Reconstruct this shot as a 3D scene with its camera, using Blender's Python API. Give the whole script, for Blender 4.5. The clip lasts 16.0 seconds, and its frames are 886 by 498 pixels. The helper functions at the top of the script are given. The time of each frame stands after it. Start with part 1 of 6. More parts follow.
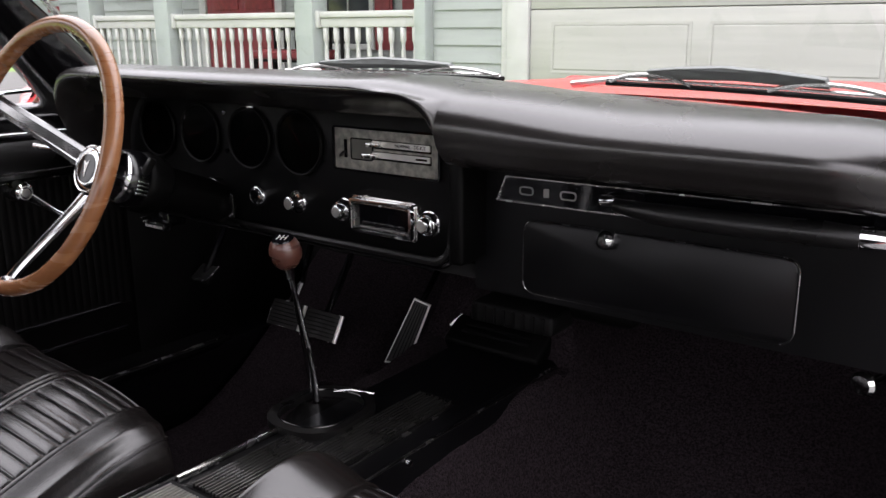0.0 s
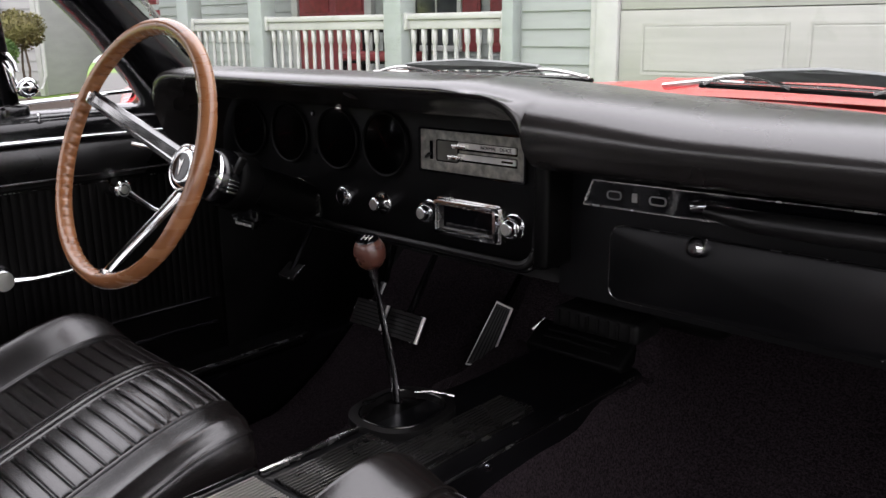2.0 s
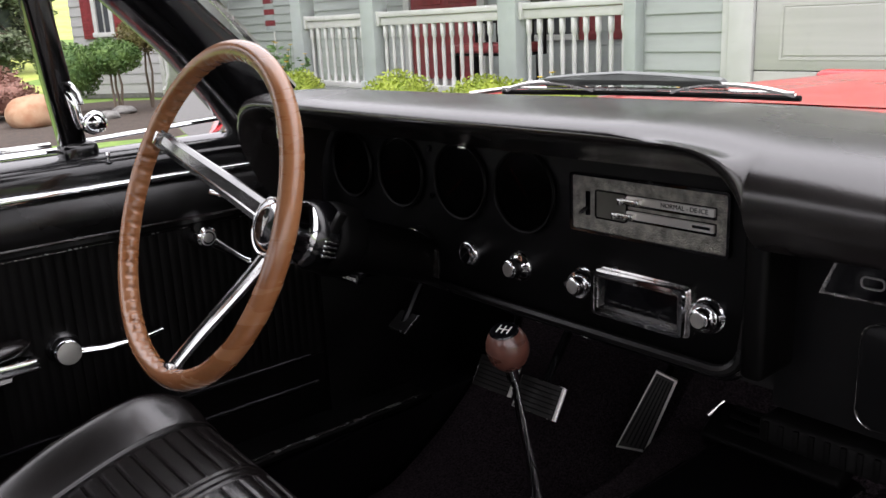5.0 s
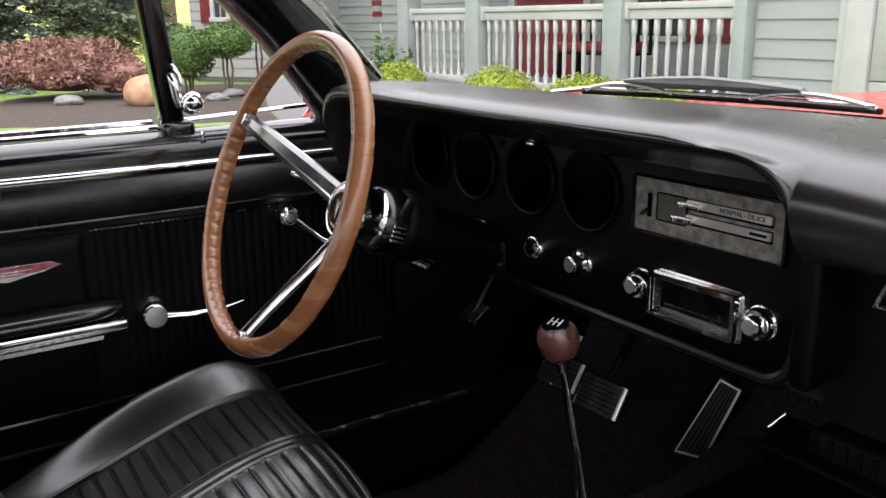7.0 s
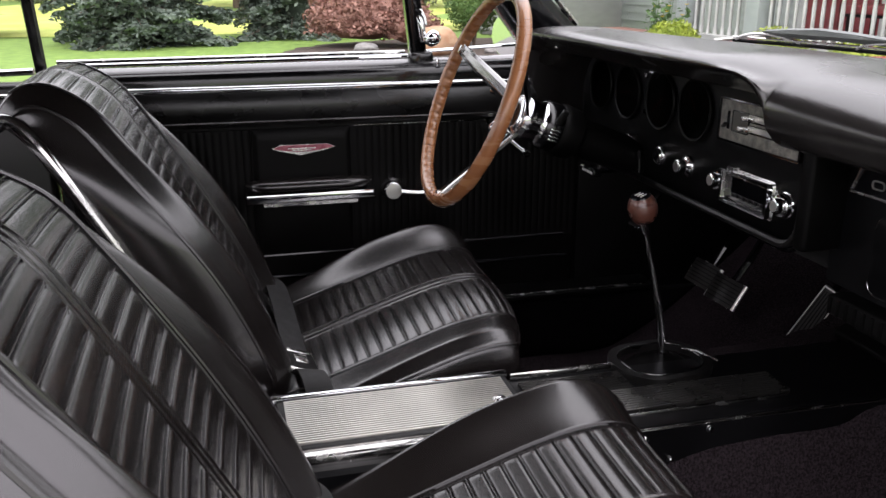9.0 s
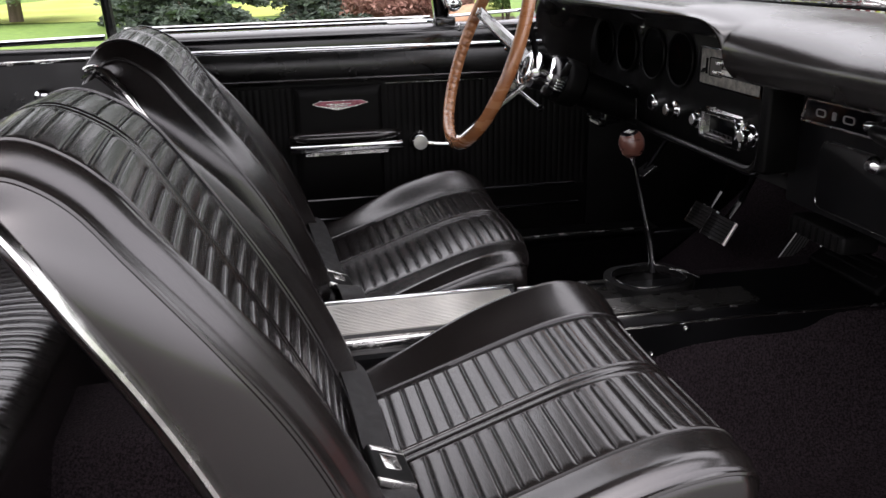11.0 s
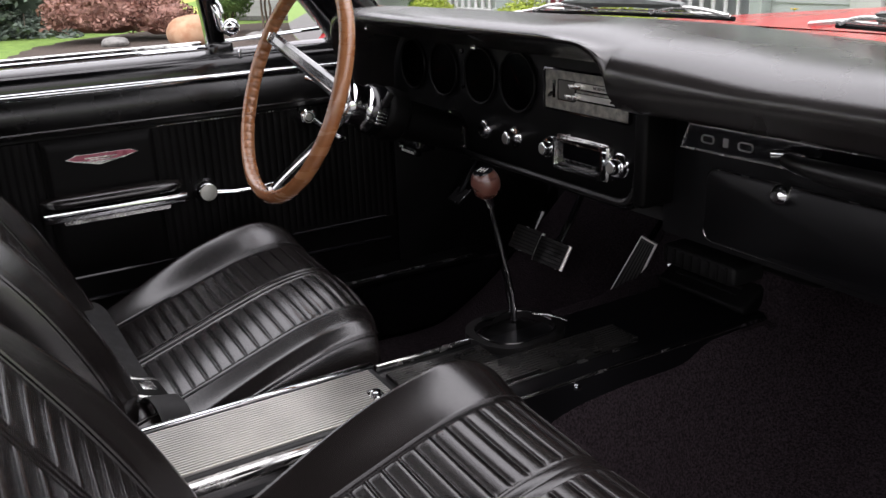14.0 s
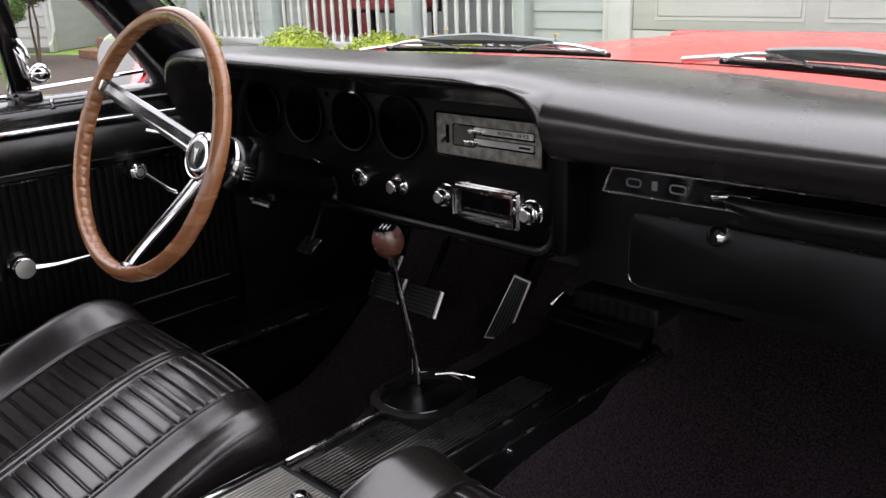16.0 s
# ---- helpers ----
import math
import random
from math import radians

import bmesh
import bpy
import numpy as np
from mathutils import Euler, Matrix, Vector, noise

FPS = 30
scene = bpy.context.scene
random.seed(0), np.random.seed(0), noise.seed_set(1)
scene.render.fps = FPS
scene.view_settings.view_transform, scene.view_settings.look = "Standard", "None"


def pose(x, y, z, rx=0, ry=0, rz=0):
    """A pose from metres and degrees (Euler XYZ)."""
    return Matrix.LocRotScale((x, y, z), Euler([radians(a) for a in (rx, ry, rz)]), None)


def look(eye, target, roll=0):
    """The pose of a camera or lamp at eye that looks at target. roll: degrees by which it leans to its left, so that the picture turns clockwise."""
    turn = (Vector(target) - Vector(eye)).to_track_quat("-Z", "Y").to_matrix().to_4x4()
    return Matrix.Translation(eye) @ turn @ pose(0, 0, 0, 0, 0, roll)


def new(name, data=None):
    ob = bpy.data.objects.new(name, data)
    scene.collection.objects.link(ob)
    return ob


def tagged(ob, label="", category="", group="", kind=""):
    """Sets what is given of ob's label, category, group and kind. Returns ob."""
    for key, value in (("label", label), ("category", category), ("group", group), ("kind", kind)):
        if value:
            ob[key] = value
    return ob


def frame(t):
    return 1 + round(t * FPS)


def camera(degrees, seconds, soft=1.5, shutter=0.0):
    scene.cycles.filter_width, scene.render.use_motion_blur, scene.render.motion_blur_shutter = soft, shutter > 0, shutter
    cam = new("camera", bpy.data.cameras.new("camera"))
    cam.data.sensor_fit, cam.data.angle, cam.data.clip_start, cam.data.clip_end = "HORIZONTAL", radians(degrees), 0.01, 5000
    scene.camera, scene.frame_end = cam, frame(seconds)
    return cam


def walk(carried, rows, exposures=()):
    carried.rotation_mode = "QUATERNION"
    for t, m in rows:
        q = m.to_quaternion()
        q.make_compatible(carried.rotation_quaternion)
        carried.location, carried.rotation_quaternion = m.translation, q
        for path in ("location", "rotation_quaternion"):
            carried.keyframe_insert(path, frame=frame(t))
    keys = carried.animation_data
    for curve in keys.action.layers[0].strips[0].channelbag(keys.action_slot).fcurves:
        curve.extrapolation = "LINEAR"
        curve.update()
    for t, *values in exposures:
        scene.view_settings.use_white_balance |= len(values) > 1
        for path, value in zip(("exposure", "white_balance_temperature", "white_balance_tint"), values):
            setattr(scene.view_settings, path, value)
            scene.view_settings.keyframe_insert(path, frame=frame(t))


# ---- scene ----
cam = camera(55.3, 16.0)
METRES, EYE, TILT, LEAN, TURN = 1.8, 1.05, -1.8, 0.0, 36.9
ROWS = [
    (0.0, 0.0, 0.0, 0.0, -0.06, -12.9, 0.28),
    (0.5, -0.0004, -0.0003, 0.0, 0.23, -12.81, 0.14),
    (1.0, 0.0003, -0.0003, 0.0001, 1.67, -12.76, 0.07),
    (1.5, 0.0, 0.0006, 0.0001, 3.62, -12.78, 0.16),
    (2.0, -0.0011, 0.0044, 0.0, 5.66, -12.77, 0.32),
    (2.5, -0.0003, 0.0169, 0.0073, 8.4, -12.82, 0.45),
    (3.0, -0.0021, 0.0564, 0.0184, 11.85, -13.0, 0.78),
    (3.5, -0.0269, 0.1151, 0.0234, 13.36, -13.08, 1.37),
    (4.0, -0.0421, 0.1642, 0.0242, 13.17, -13.44, 2.71),
    (6.5, -0.0493, 0.1841, 0.0187, 13.79, -13.15, 0.34),
    (7.0, -0.0243, 0.1663, 0.0222, 19.9, -13.55, 0.06),
    (7.5, 0.0233, 0.1145, 0.0258, 26.66, -14.03, 0.11),
    (8.0, 0.0765, 0.0576, 0.0128, 31.74, -14.09, -0.62),
    (8.5, 0.1277, 0.0113, 0.017, 35.53, -15.26, -1.18),
    (9.0, 0.1771, -0.0126, 0.018, 38.7, -16.42, -1.13),
    (9.5, 0.2162, -0.0391, 0.0174, 40.35, -17.26, -0.87),
    (10.0, 0.2515, -0.0717, 0.0109, 41.18, -17.39, -0.47),
    (12.5, 0.2793, -0.1117, 0.0022, 38.37, -18.39, 0.9),
    (13.0, 0.244, -0.0904, 0.0063, 34.42, -17.66, 1.07),
    (13.5, 0.1782, -0.0653, 0.0129, 27.94, -17.56, 1.17),
    (14.0, 0.1177, -0.0271, 0.0182, 22.51, -17.62, 1.41),
    (14.5, 0.0654, 0.0155, 0.0256, 18.29, -17.54, 1.66),
    (15.0, 0.0178, 0.0237, 0.03, 13.03, -17.01, 1.19),
    (15.5, -0.0019, 0.0196, 0.0313, 8.56, -16.57, 1.29),
    (16.0, -0.0049, 0.0132, 0.0305, 6.31, -16.41, 1.61),
]
STOPS, KELVIN, TINT = 0.30, 6600, 20
walk(cam, [(t, pose(0, 0, EYE, TILT, LEAN, TURN) @ pose(METRES * x, METRES * y, METRES * z, 90 + pitch, roll, yaw)) for t, x, y, z, yaw, pitch, roll in ROWS],
     [(0.0, STOPS, KELVIN, TINT), (1.5, STOPS - 0.05, KELVIN, TINT), (4.0, STOPS - 0.25, KELVIN, TINT), (7.0, STOPS - 0.15, KELVIN, TINT), (10.0, STOPS - 0.15, KELVIN, TINT), (13.0, STOPS - 0.25, KELVIN, TINT), (16.0, STOPS - 0.05, KELVIN, TINT)])

# ---- world and light ----
world = bpy.data.worlds.new("world")
scene.world = world
world.use_nodes = True
wn = world.node_tree
sky = wn.nodes.new("ShaderNodeTexSky")
sky.sky_type = "NISHITA"
sky.sun_disc = False
sky.sun_elevation = radians(52)
sky.sun_rotation = radians(120)
sky.dust_density = 4.0
soft_sky = wn.nodes.new("ShaderNodeHueSaturation")
soft_sky.inputs["Saturation"].default_value = 0.30
wn.links.new(sky.outputs[0], soft_sky.inputs["Color"])
up = wn.nodes.new("ShaderNodeTexCoord")
axes = wn.nodes.new("ShaderNodeSeparateXYZ")
veil = wn.nodes.new("ShaderNodeMapRange")
veil.inputs[1].default_value, veil.inputs[2].default_value = 0.0, 0.9
veil.inputs[3].default_value, veil.inputs[4].default_value = 1.2, 3.3
cloud = wn.nodes.new("ShaderNodeMix")
cloud.data_type, cloud.blend_type = "RGBA", "MULTIPLY"
cloud.inputs[0].default_value = 1.0
wn.links.new(up.outputs["Generated"], axes.inputs[0])
wn.links.new(axes.outputs[2], veil.inputs[0])
overcast = wn.nodes.new("ShaderNodeMix")
overcast.data_type = "RGBA"
overcast.inputs[0].default_value = 0.85
overcast.inputs[7].default_value = (7.6, 7.8, 8.1, 1)
wn.links.new(soft_sky.outputs[0], overcast.inputs[6])
wn.links.new(overcast.outputs[2], cloud.inputs[6])
wn.links.new(veil.outputs[0], cloud.inputs[7])
wn.links.new(cloud.outputs[2], wn.nodes["Background"].inputs[0])
wn.nodes["Background"].inputs[1].default_value = 0.15
sun_data = bpy.data.lights.new("sun", "SUN")
sun_data.energy = 0.15
sun_data.angle = radians(25)
sun_data.color = (1.0, 0.96, 0.9)
sun = new("sun", sun_data)
sun.matrix_world = look((6, -4, 10), (0, 0, 0))


# ---- materials ----
def material(name, base, rough=0.5, metal=0.0, coat=0.0, vary=0.15, scale=6.0, bump=0.0, bump_scale=200.0, base2=None,
             kind="noise", ior=1.5, rough_vary=0.08, island=False, sheen=0.0, stretch=(1, 1, 1), spec=0.5):
    m = bpy.data.materials.new(name)
    m.use_nodes = True
    nt = m.node_tree
    b = nt.nodes["Principled BSDF"]
    b.inputs["Metallic"].default_value = metal
    b.inputs["IOR"].default_value = ior
    b.inputs["Coat Weight"].default_value = coat
    b.inputs["Coat Roughness"].default_value = 0.10
    b.inputs["Specular IOR Level"].default_value = spec
    b.inputs["Sheen Weight"].default_value = sheen
    co = nt.nodes.new("ShaderNodeTexCoord")
    mp = nt.nodes.new("ShaderNodeMapping")
    mp.inputs["Scale"].default_value = stretch
    nt.links.new(co.outputs["Object"], mp.inputs[0])
    n = nt.nodes.new("ShaderNodeTexNoise")
    n.inputs["Scale"].default_value = scale
    n.inputs["Detail"].default_value = 6.0
    nt.links.new(mp.outputs[0], n.inputs["Vector"])
    ramp = nt.nodes.new("ShaderNodeMix")
    ramp.data_type = "RGBA"
    c2 = base2 or tuple(min(1.0, c * (1 + vary)) for c in base)
    c1 = base if base2 else tuple(c * (1 - vary) for c in base)
    ramp.inputs[6].default_value = (*c1, 1)
    ramp.inputs[7].default_value = (*c2, 1)
    sp = nt.nodes.new("ShaderNodeMapRange")
    sp.inputs[1].default_value, sp.inputs[2].default_value = 0.35, 0.65
    nt.links.new(n.outputs[0], sp.inputs[0])
    nt.links.new(sp.outputs[0], ramp.inputs[0])
    colour = ramp.outputs[2]
    if island:
        info = nt.nodes.new("ShaderNodeObjectInfo") if island == "object" else nt.nodes.new("ShaderNodeNewGeometry")
        hs = nt.nodes.new("ShaderNodeHueSaturation")
        mr = nt.nodes.new("ShaderNodeMapRange")
        mr.inputs[3].default_value, mr.inputs[4].default_value = 0.7, 1.3
        nt.links.new(info.outputs["Random" if island == "object" else "Random Per Island"], mr.inputs[0])
        nt.links.new(mr.outputs[0], hs.inputs["Value"])
        nt.links.new(colour, hs.inputs["Color"])
        colour = hs.outputs[0]
    nt.links.new(colour, b.inputs["Base Color"])
    rr = nt.nodes.new("ShaderNodeMapRange")
    rr.inputs[3].default_value, rr.inputs[4].default_value = max(0.02, rough - rough_vary), min(1, rough + rough_vary)
    nt.links.new(sp.outputs[0], rr.inputs[0])
    nt.links.new(rr.outputs[0], b.inputs["Roughness"])
    if bump:
        t = nt.nodes.new("ShaderNodeTexVoronoi" if kind == "grain" else "ShaderNodeTexNoise")
        t.inputs["Scale"].default_value = bump_scale
        nt.links.new(mp.outputs[0], t.inputs["Vector"])
        bp = nt.nodes.new("ShaderNodeBump")
        bp.inputs["Strength"].default_value = bump
        bp.inputs["Distance"].default_value = 0.002
        nt.links.new(t.outputs[0], bp.inputs["Height"])
        nt.links.new(bp.outputs[0], b.inputs["Normal"])
    return m


def glass(name, tint=(1, 1, 1), gloss=1.0):
    m = bpy.data.materials.new(name)
    m.use_nodes = True
    nt = m.node_tree
    nt.nodes.remove(nt.nodes["Principled BSDF"])
    tr = nt.nodes.new("ShaderNodeBsdfTransparent")
    tr.inputs[0].default_value = (*tint, 1)
    gl = nt.nodes.new("ShaderNodeBsdfGlossy")
    gl.inputs["Roughness"].default_value = 0.02
    fr = nt.nodes.new("ShaderNodeFresnel")
    fr.inputs[0].default_value = 1.35
    mul = nt.nodes.new("ShaderNodeMath")
    mul.operation = "MULTIPLY"
    mul.inputs[1].default_value = gloss
    mx = nt.nodes.new("ShaderNodeMixShader")
    nt.links.new(fr.outputs[0], mul.inputs[0])
    nt.links.new(mul.outputs[0], mx.inputs[0])
    nt.links.new(tr.outputs[0], mx.inputs[1])
    nt.links.new(gl.outputs[0], mx.inputs[2])
    nt.links.new(mx.outputs[0], nt.nodes["Material Output"].inputs[0])
    return m


VINYL = material("seat_vinyl", (0.0105, 0.0085, 0.0080), 0.245, coat=0.15, bump=0.012, bump_scale=900, kind="grain", scale=9, vary=0.2, rough_vary=0.02, spec=0.9, ior=1.5)
DASH_PAINT = material("satin_dash_paint", (0.0025, 0.0025, 0.003), 0.34, scale=8, vary=0.2, rough_vary=0.05, spec=0.3)
DULL_BLACK = material("dull_black_paint", (0.0022, 0.0021, 0.0021), 0.5, bump=0.06, bump_scale=500, scale=12, vary=0.3, spec=0.12)
DOOR_VINYL = material("door_vinyl", (0.0030, 0.0027, 0.0027), 0.42, bump=0.06, bump_scale=700, kind="grain", scale=7, vary=0.3, spec=0.12)
VINYL_BACK = material("side_vinyl", (0.006, 0.0059, 0.0059), 0.32, bump=0.08, bump_scale=700, kind="grain", scale=7, vary=0.3, spec=0.6)
PAD = material("dash_pad_vinyl", (0.014, 0.0125, 0.012), 0.24, bump=0.04, bump_scale=800, kind="grain", scale=5, vary=0.2, rough_vary=0.05, spec=0.88, ior=1.55)
FASCIA = material("fascia_plastic", (0.0025, 0.0025, 0.0027), 0.5, bump=0.12, bump_scale=1100, kind="grain", scale=20, vary=0.2, spec=0.14)
PAINT_BLACK = material("black_paint", (0.0025, 0.0025, 0.003), 0.2, coat=0.5, scale=8, vary=0.2, rough_vary=0.05)
PLASTIC = material("console_plastic", (0.005, 0.0048, 0.0048), 0.34, bump=0.06, bump_scale=600, scale=14, vary=0.3, spec=0.42)
RUBBER = material("black_rubber", (0.005, 0.005, 0.005), 0.6, bump=0.2, bump_scale=400, scale=30, vary=0.3, spec=0.15)
WIPER_GREY = material("wiper_grey", (0.13, 0.14, 0.135), 0.45, scale=30, vary=0.15)
PEDAL_RUBBER = material("pedal_rubber", (0.016, 0.014, 0.013), 0.45, bump=0.2, bump_scale=400, scale=30, vary=0.3)
CARPET = material("loop_carpet", (0.020, 0.0150, 0.0175), 0.95, bump=1.0, bump_scale=330, kind="grain", scale=260, vary=0.7, spec=0.08)
CHROME = material("chrome", (0.80, 0.81, 0.82), 0.08, metal=1.0, scale=15, vary=0.05, rough_vary=0.04)
CHROME_WORN = material("worn_bright_trim", (0.72, 0.71, 0.69), 0.2, metal=1.0, scale=40, vary=0.12, rough_vary=0.1)
SPOKE = material("satin_spoke_chrome", (0.50, 0.50, 0.50), 0.16, metal=1.0, scale=20, vary=0.08, rough_vary=0.06)
LID_GREY = material("dark_grooves", (0.025, 0.025, 0.025), 0.5, scale=20, vary=0.2)
RIB_METAL = material("ribbed_aluminium", (0.74, 0.72, 0.67), 0.40, metal=1.0, scale=25, vary=0.05, rough_vary=0.03)
BRUSHED = material("brushed_aluminium", (0.74, 0.73, 0.69), 0.45, metal=1.0, scale=30, vary=0.1, bump=0.1, bump_scale=90, stretch=(1, 0.05, 1))
BADGE_METAL = material("dull_badge_metal", (0.42, 0.41, 0.39), 0.42, metal=1.0, scale=30, vary=0.1, bump=0.1, bump_scale=90)
SLOT_GREY = material("slot_grey", (0.10, 0.10, 0.085), 0.35, scale=30, vary=0.15)
DARK_RIB = material("dark_ribbed_metal", (0.085, 0.083, 0.080), 0.30, metal=0.85, scale=25, vary=0.1)
SILVER_GRAIN = material("grained_silver", (0.46, 0.45, 0.40), 0.36, metal=0.8, scale=90, vary=0.35, bump=1.0, bump_scale=520, kind="grain")
WOOD = material("steering_wood", (0.29, 0.112, 0.044), 0.28, coat=0.6, base2=(0.38, 0.165, 0.070), scale=9, bump=0.04, bump_scale=60, stretch=(1, 1, 5))
KNOB_WOOD = material("knob_walnut", (0.075, 0.027, 0.019), 0.3, coat=0.7, base2=(0.115, 0.043, 0.030), scale=22, stretch=(1, 1, 4))
BLACK_GLOSS = material("black_gloss", (0.004, 0.004, 0.005), 0.06, scale=10, vary=0.2, rough_vary=0.02)
DIAL = material("dial_face", (0.004, 0.004, 0.0045), 0.6, scale=40)
WHITE_PRINT = material("white_print", (0.75, 0.74, 0.70), 0.5, scale=50, vary=0.08)
RED_PRINT = material("red_print", (0.55, 0.03, 0.04), 0.4, scale=50, vary=0.15)
PINK_ENAMEL = material("red_enamel", (0.42, 0.10, 0.14), 0.3, coat=0.3, scale=60, vary=0.2)
HEADLINER = material("black_headliner", (0.008, 0.008, 0.008), 0.85, scale=30, vary=0.2)
RED_PAINT = material("red_car_paint", (0.50, 0.008, 0.010), 0.28, coat=0.45, scale=5, vary=0.06, rough_vary=0.04, spec=0.5)
WEBBING = material("belt_webbing", (0.010, 0.0095, 0.0095), 0.6, bump=0.4, bump_scale=700, scale=60, vary=0.3)
GLASS = glass("clear_glass", (0.97, 0.985, 0.97), 0.06)
LENS = glass("gauge_lens", (0.45, 0.45, 0.45), 0.035)
MIRROR = material("mirror_glass", (0.9, 0.9, 0.9), 0.02, metal=1.0, vary=0.01, rough_vary=0.01)
SIDING = material("grey_green_siding", (0.32, 0.35, 0.337), 0.6, scale=3, vary=0.06, bump=0.2, bump_scale=60, stretch=(0.3, 1, 3))
SIDING_PALE = material("pale_siding", (0.37, 0.37, 0.37), 0.6, scale=3, vary=0.06, bump=0.2, bump_scale=60, stretch=(0.3, 1, 3))
TRIM_WHITE = material("white_trim_paint", (0.49, 0.50, 0.485), 0.5, scale=6, vary=0.05, bump=0.1, bump_scale=80)
POST_PAINT = material("pale_blue_post_paint", (0.37, 0.41, 0.405), 0.5, scale=6, vary=0.05, bump=0.1, bump_scale=80)
GARAGE = material("cream_garage_paint", (0.40, 0.405, 0.375), 0.45, scale=4, vary=0.05, bump=0.25, bump_scale=50, stretch=(0.2, 1, 4))
SHUTTER = material("red_shutter_paint", (0.23, 0.035, 0.040), 0.5, scale=12, vary=0.2)
ROOM_DARK = material("window_glass_dark", (0.05, 0.055, 0.06), 0.08, scale=2, vary=0.4)
PORCH_WOOD = material("porch_floor_paint", (0.30, 0.31, 0.30), 0.6, scale=8, vary=0.15)
BRICK = material("red_brown_brick", (0.20, 0.10, 0.07), 0.85, scale=30, vary=0.3, bump=0.5, bump_scale=90)
RUST_STONE = material("orange_boulder", (0.36, 0.18, 0.10), 0.85, base2=(0.46, 0.30, 0.19), scale=7, bump=0.8, bump_scale=30)
GREY_STONE = material("grey_edging_stone", (0.20, 0.195, 0.185), 0.85, scale=14, vary=0.25, bump=0.5, bump_scale=50)
MULCH = material("dark_mulch", (0.035, 0.026, 0.020), 0.95, base2=(0.085, 0.062, 0.048), scale=28, bump=1.0, bump_scale=60)
LAWN = material("lawn_grass", (0.11, 0.20, 0.03), 0.9, base2=(0.19, 0.30, 0.06), scale=6, bump=1.0, bump_scale=90)
# sunshine on the far meadow is put into this brighter yellow-green
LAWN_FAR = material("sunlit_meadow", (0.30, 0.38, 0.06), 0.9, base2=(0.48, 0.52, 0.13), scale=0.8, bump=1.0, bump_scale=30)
ASPHALT = material("driveway_asphalt", (0.10, 0.098, 0.094), 0.9, base2=(0.15, 0.147, 0.14), scale=20, bump=0.8, bump_scale=160)
BARK = material("bark", (0.10, 0.075, 0.055), 0.95, base2=(0.17, 0.13, 0.10), scale=14, bump=1.0, bump_scale=25, stretch=(1, 1, 0.2))
SPRUCE = material("spruce_needles", (0.060, 0.086, 0.066), 0.7, base2=(0.155, 0.195, 0.155), scale=2.5, island="island")
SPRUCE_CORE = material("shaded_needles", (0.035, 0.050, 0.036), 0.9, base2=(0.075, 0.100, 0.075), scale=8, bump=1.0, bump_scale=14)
PINE_LIGHT = material("pine_needles", (0.090, 0.120, 0.070), 0.7, base2=(0.20, 0.24, 0.14), scale=2.5, island="island")
TOPIARY = material("topiary_leaves", (0.055, 0.12, 0.03), 0.7, base2=(0.12, 0.20, 0.05), scale=6, island="island")
TOPIARY_BROWN = material("bronzed_leaves", (0.10, 0.085, 0.03), 0.7, base2=(0.16, 0.15, 0.05), scale=6, island="island")
BARBERRY = material("barberry_leaves", (0.19, 0.085, 0.065), 0.7, base2=(0.31, 0.17, 0.13), scale=5, island="island")
LIME_LEAF = material("lime_leaves", (0.20, 0.27, 0.03), 0.7, base2=(0.36, 0.42, 0.06), scale=6, island="island")
GREEN_LEAF = material("flower_stems", (0.07, 0.14, 0.04), 0.7, scale=6, island="island")
YELLOW = material("yellow_petals", (0.75, 0.50, 0.03), 0.6, scale=20)


# ---- mesh helpers ----
def part(name, bm, mat, parent, label="", smooth=True, sharp=0.7):
    me = bpy.data.meshes.new(name)
    bmesh.ops.recalc_face_normals(bm, faces=bm.faces)
    if smooth:
        for f in bm.faces:
            f.smooth = True
        for e in bm.edges:
            if len(e.link_faces) == 2 and e.calc_face_angle(0) > sharp:
                e.smooth = False
    bm.to_mesh(me)
    bm.free()
    me.materials.append(mat)
    ob = new(name, me)
    if parent:
        ob.parent = parent
        if not parent.parent:
            ob.matrix_parent_inverse = Matrix.Translation(-parent.location)
    if label:
        ob["label"] = label
    return ob


def thing(name, at, label, category, group="", kind=""):
    e = new(name)
    e.empty_display_size = 0.05
    e.location = at
    return tagged(e, label, category, group, kind)


def grid(fn, us, vs, close_u=False, close_v=False):
    bm = bmesh.new()
    rows = [[bm.verts.new(fn(u, v)) for v in vs] for u in us]
    nu, nv = len(us), len(vs)
    for i in range(nu if close_u else nu - 1):
        for j in range(nv if close_v else nv - 1):
            bm.faces.new((rows[i][j], rows[(i + 1) % nu][j], rows[(i + 1) % nu][(j + 1) % nv], rows[i][(j + 1) % nv]))
    return bm


def span(a, b, n):
    return [a + (b - a) * i / (n - 1) for i in range(n)]


def add_box(bm, lo, hi, bevel=0.0, seg=2, m=None):
    r = bmesh.ops.create_cube(bm, size=1.0)
    vs = r["verts"]
    for v in vs:
        v.co = Vector([(lo[k] + hi[k]) / 2 + v.co[k] * (hi[k] - lo[k]) for k in range(3)])
    if bevel:
        es = list({e for v in vs for e in v.link_edges})
        g = bmesh.ops.bevel(bm, geom=es, offset=bevel, segments=seg, affect="EDGES", profile=0.5)
        vs = list({v for f in g["faces"] for v in f.verts} | {v for v in vs if v.is_valid})
    if m is not None:
        for v in vs:
            v.co = m @ v.co
    return vs


def box(lo, hi, bevel=0.0, seg=2, m=None):
    bm = bmesh.new()
    add_box(bm, lo, hi, bevel, seg, m)
    return bm


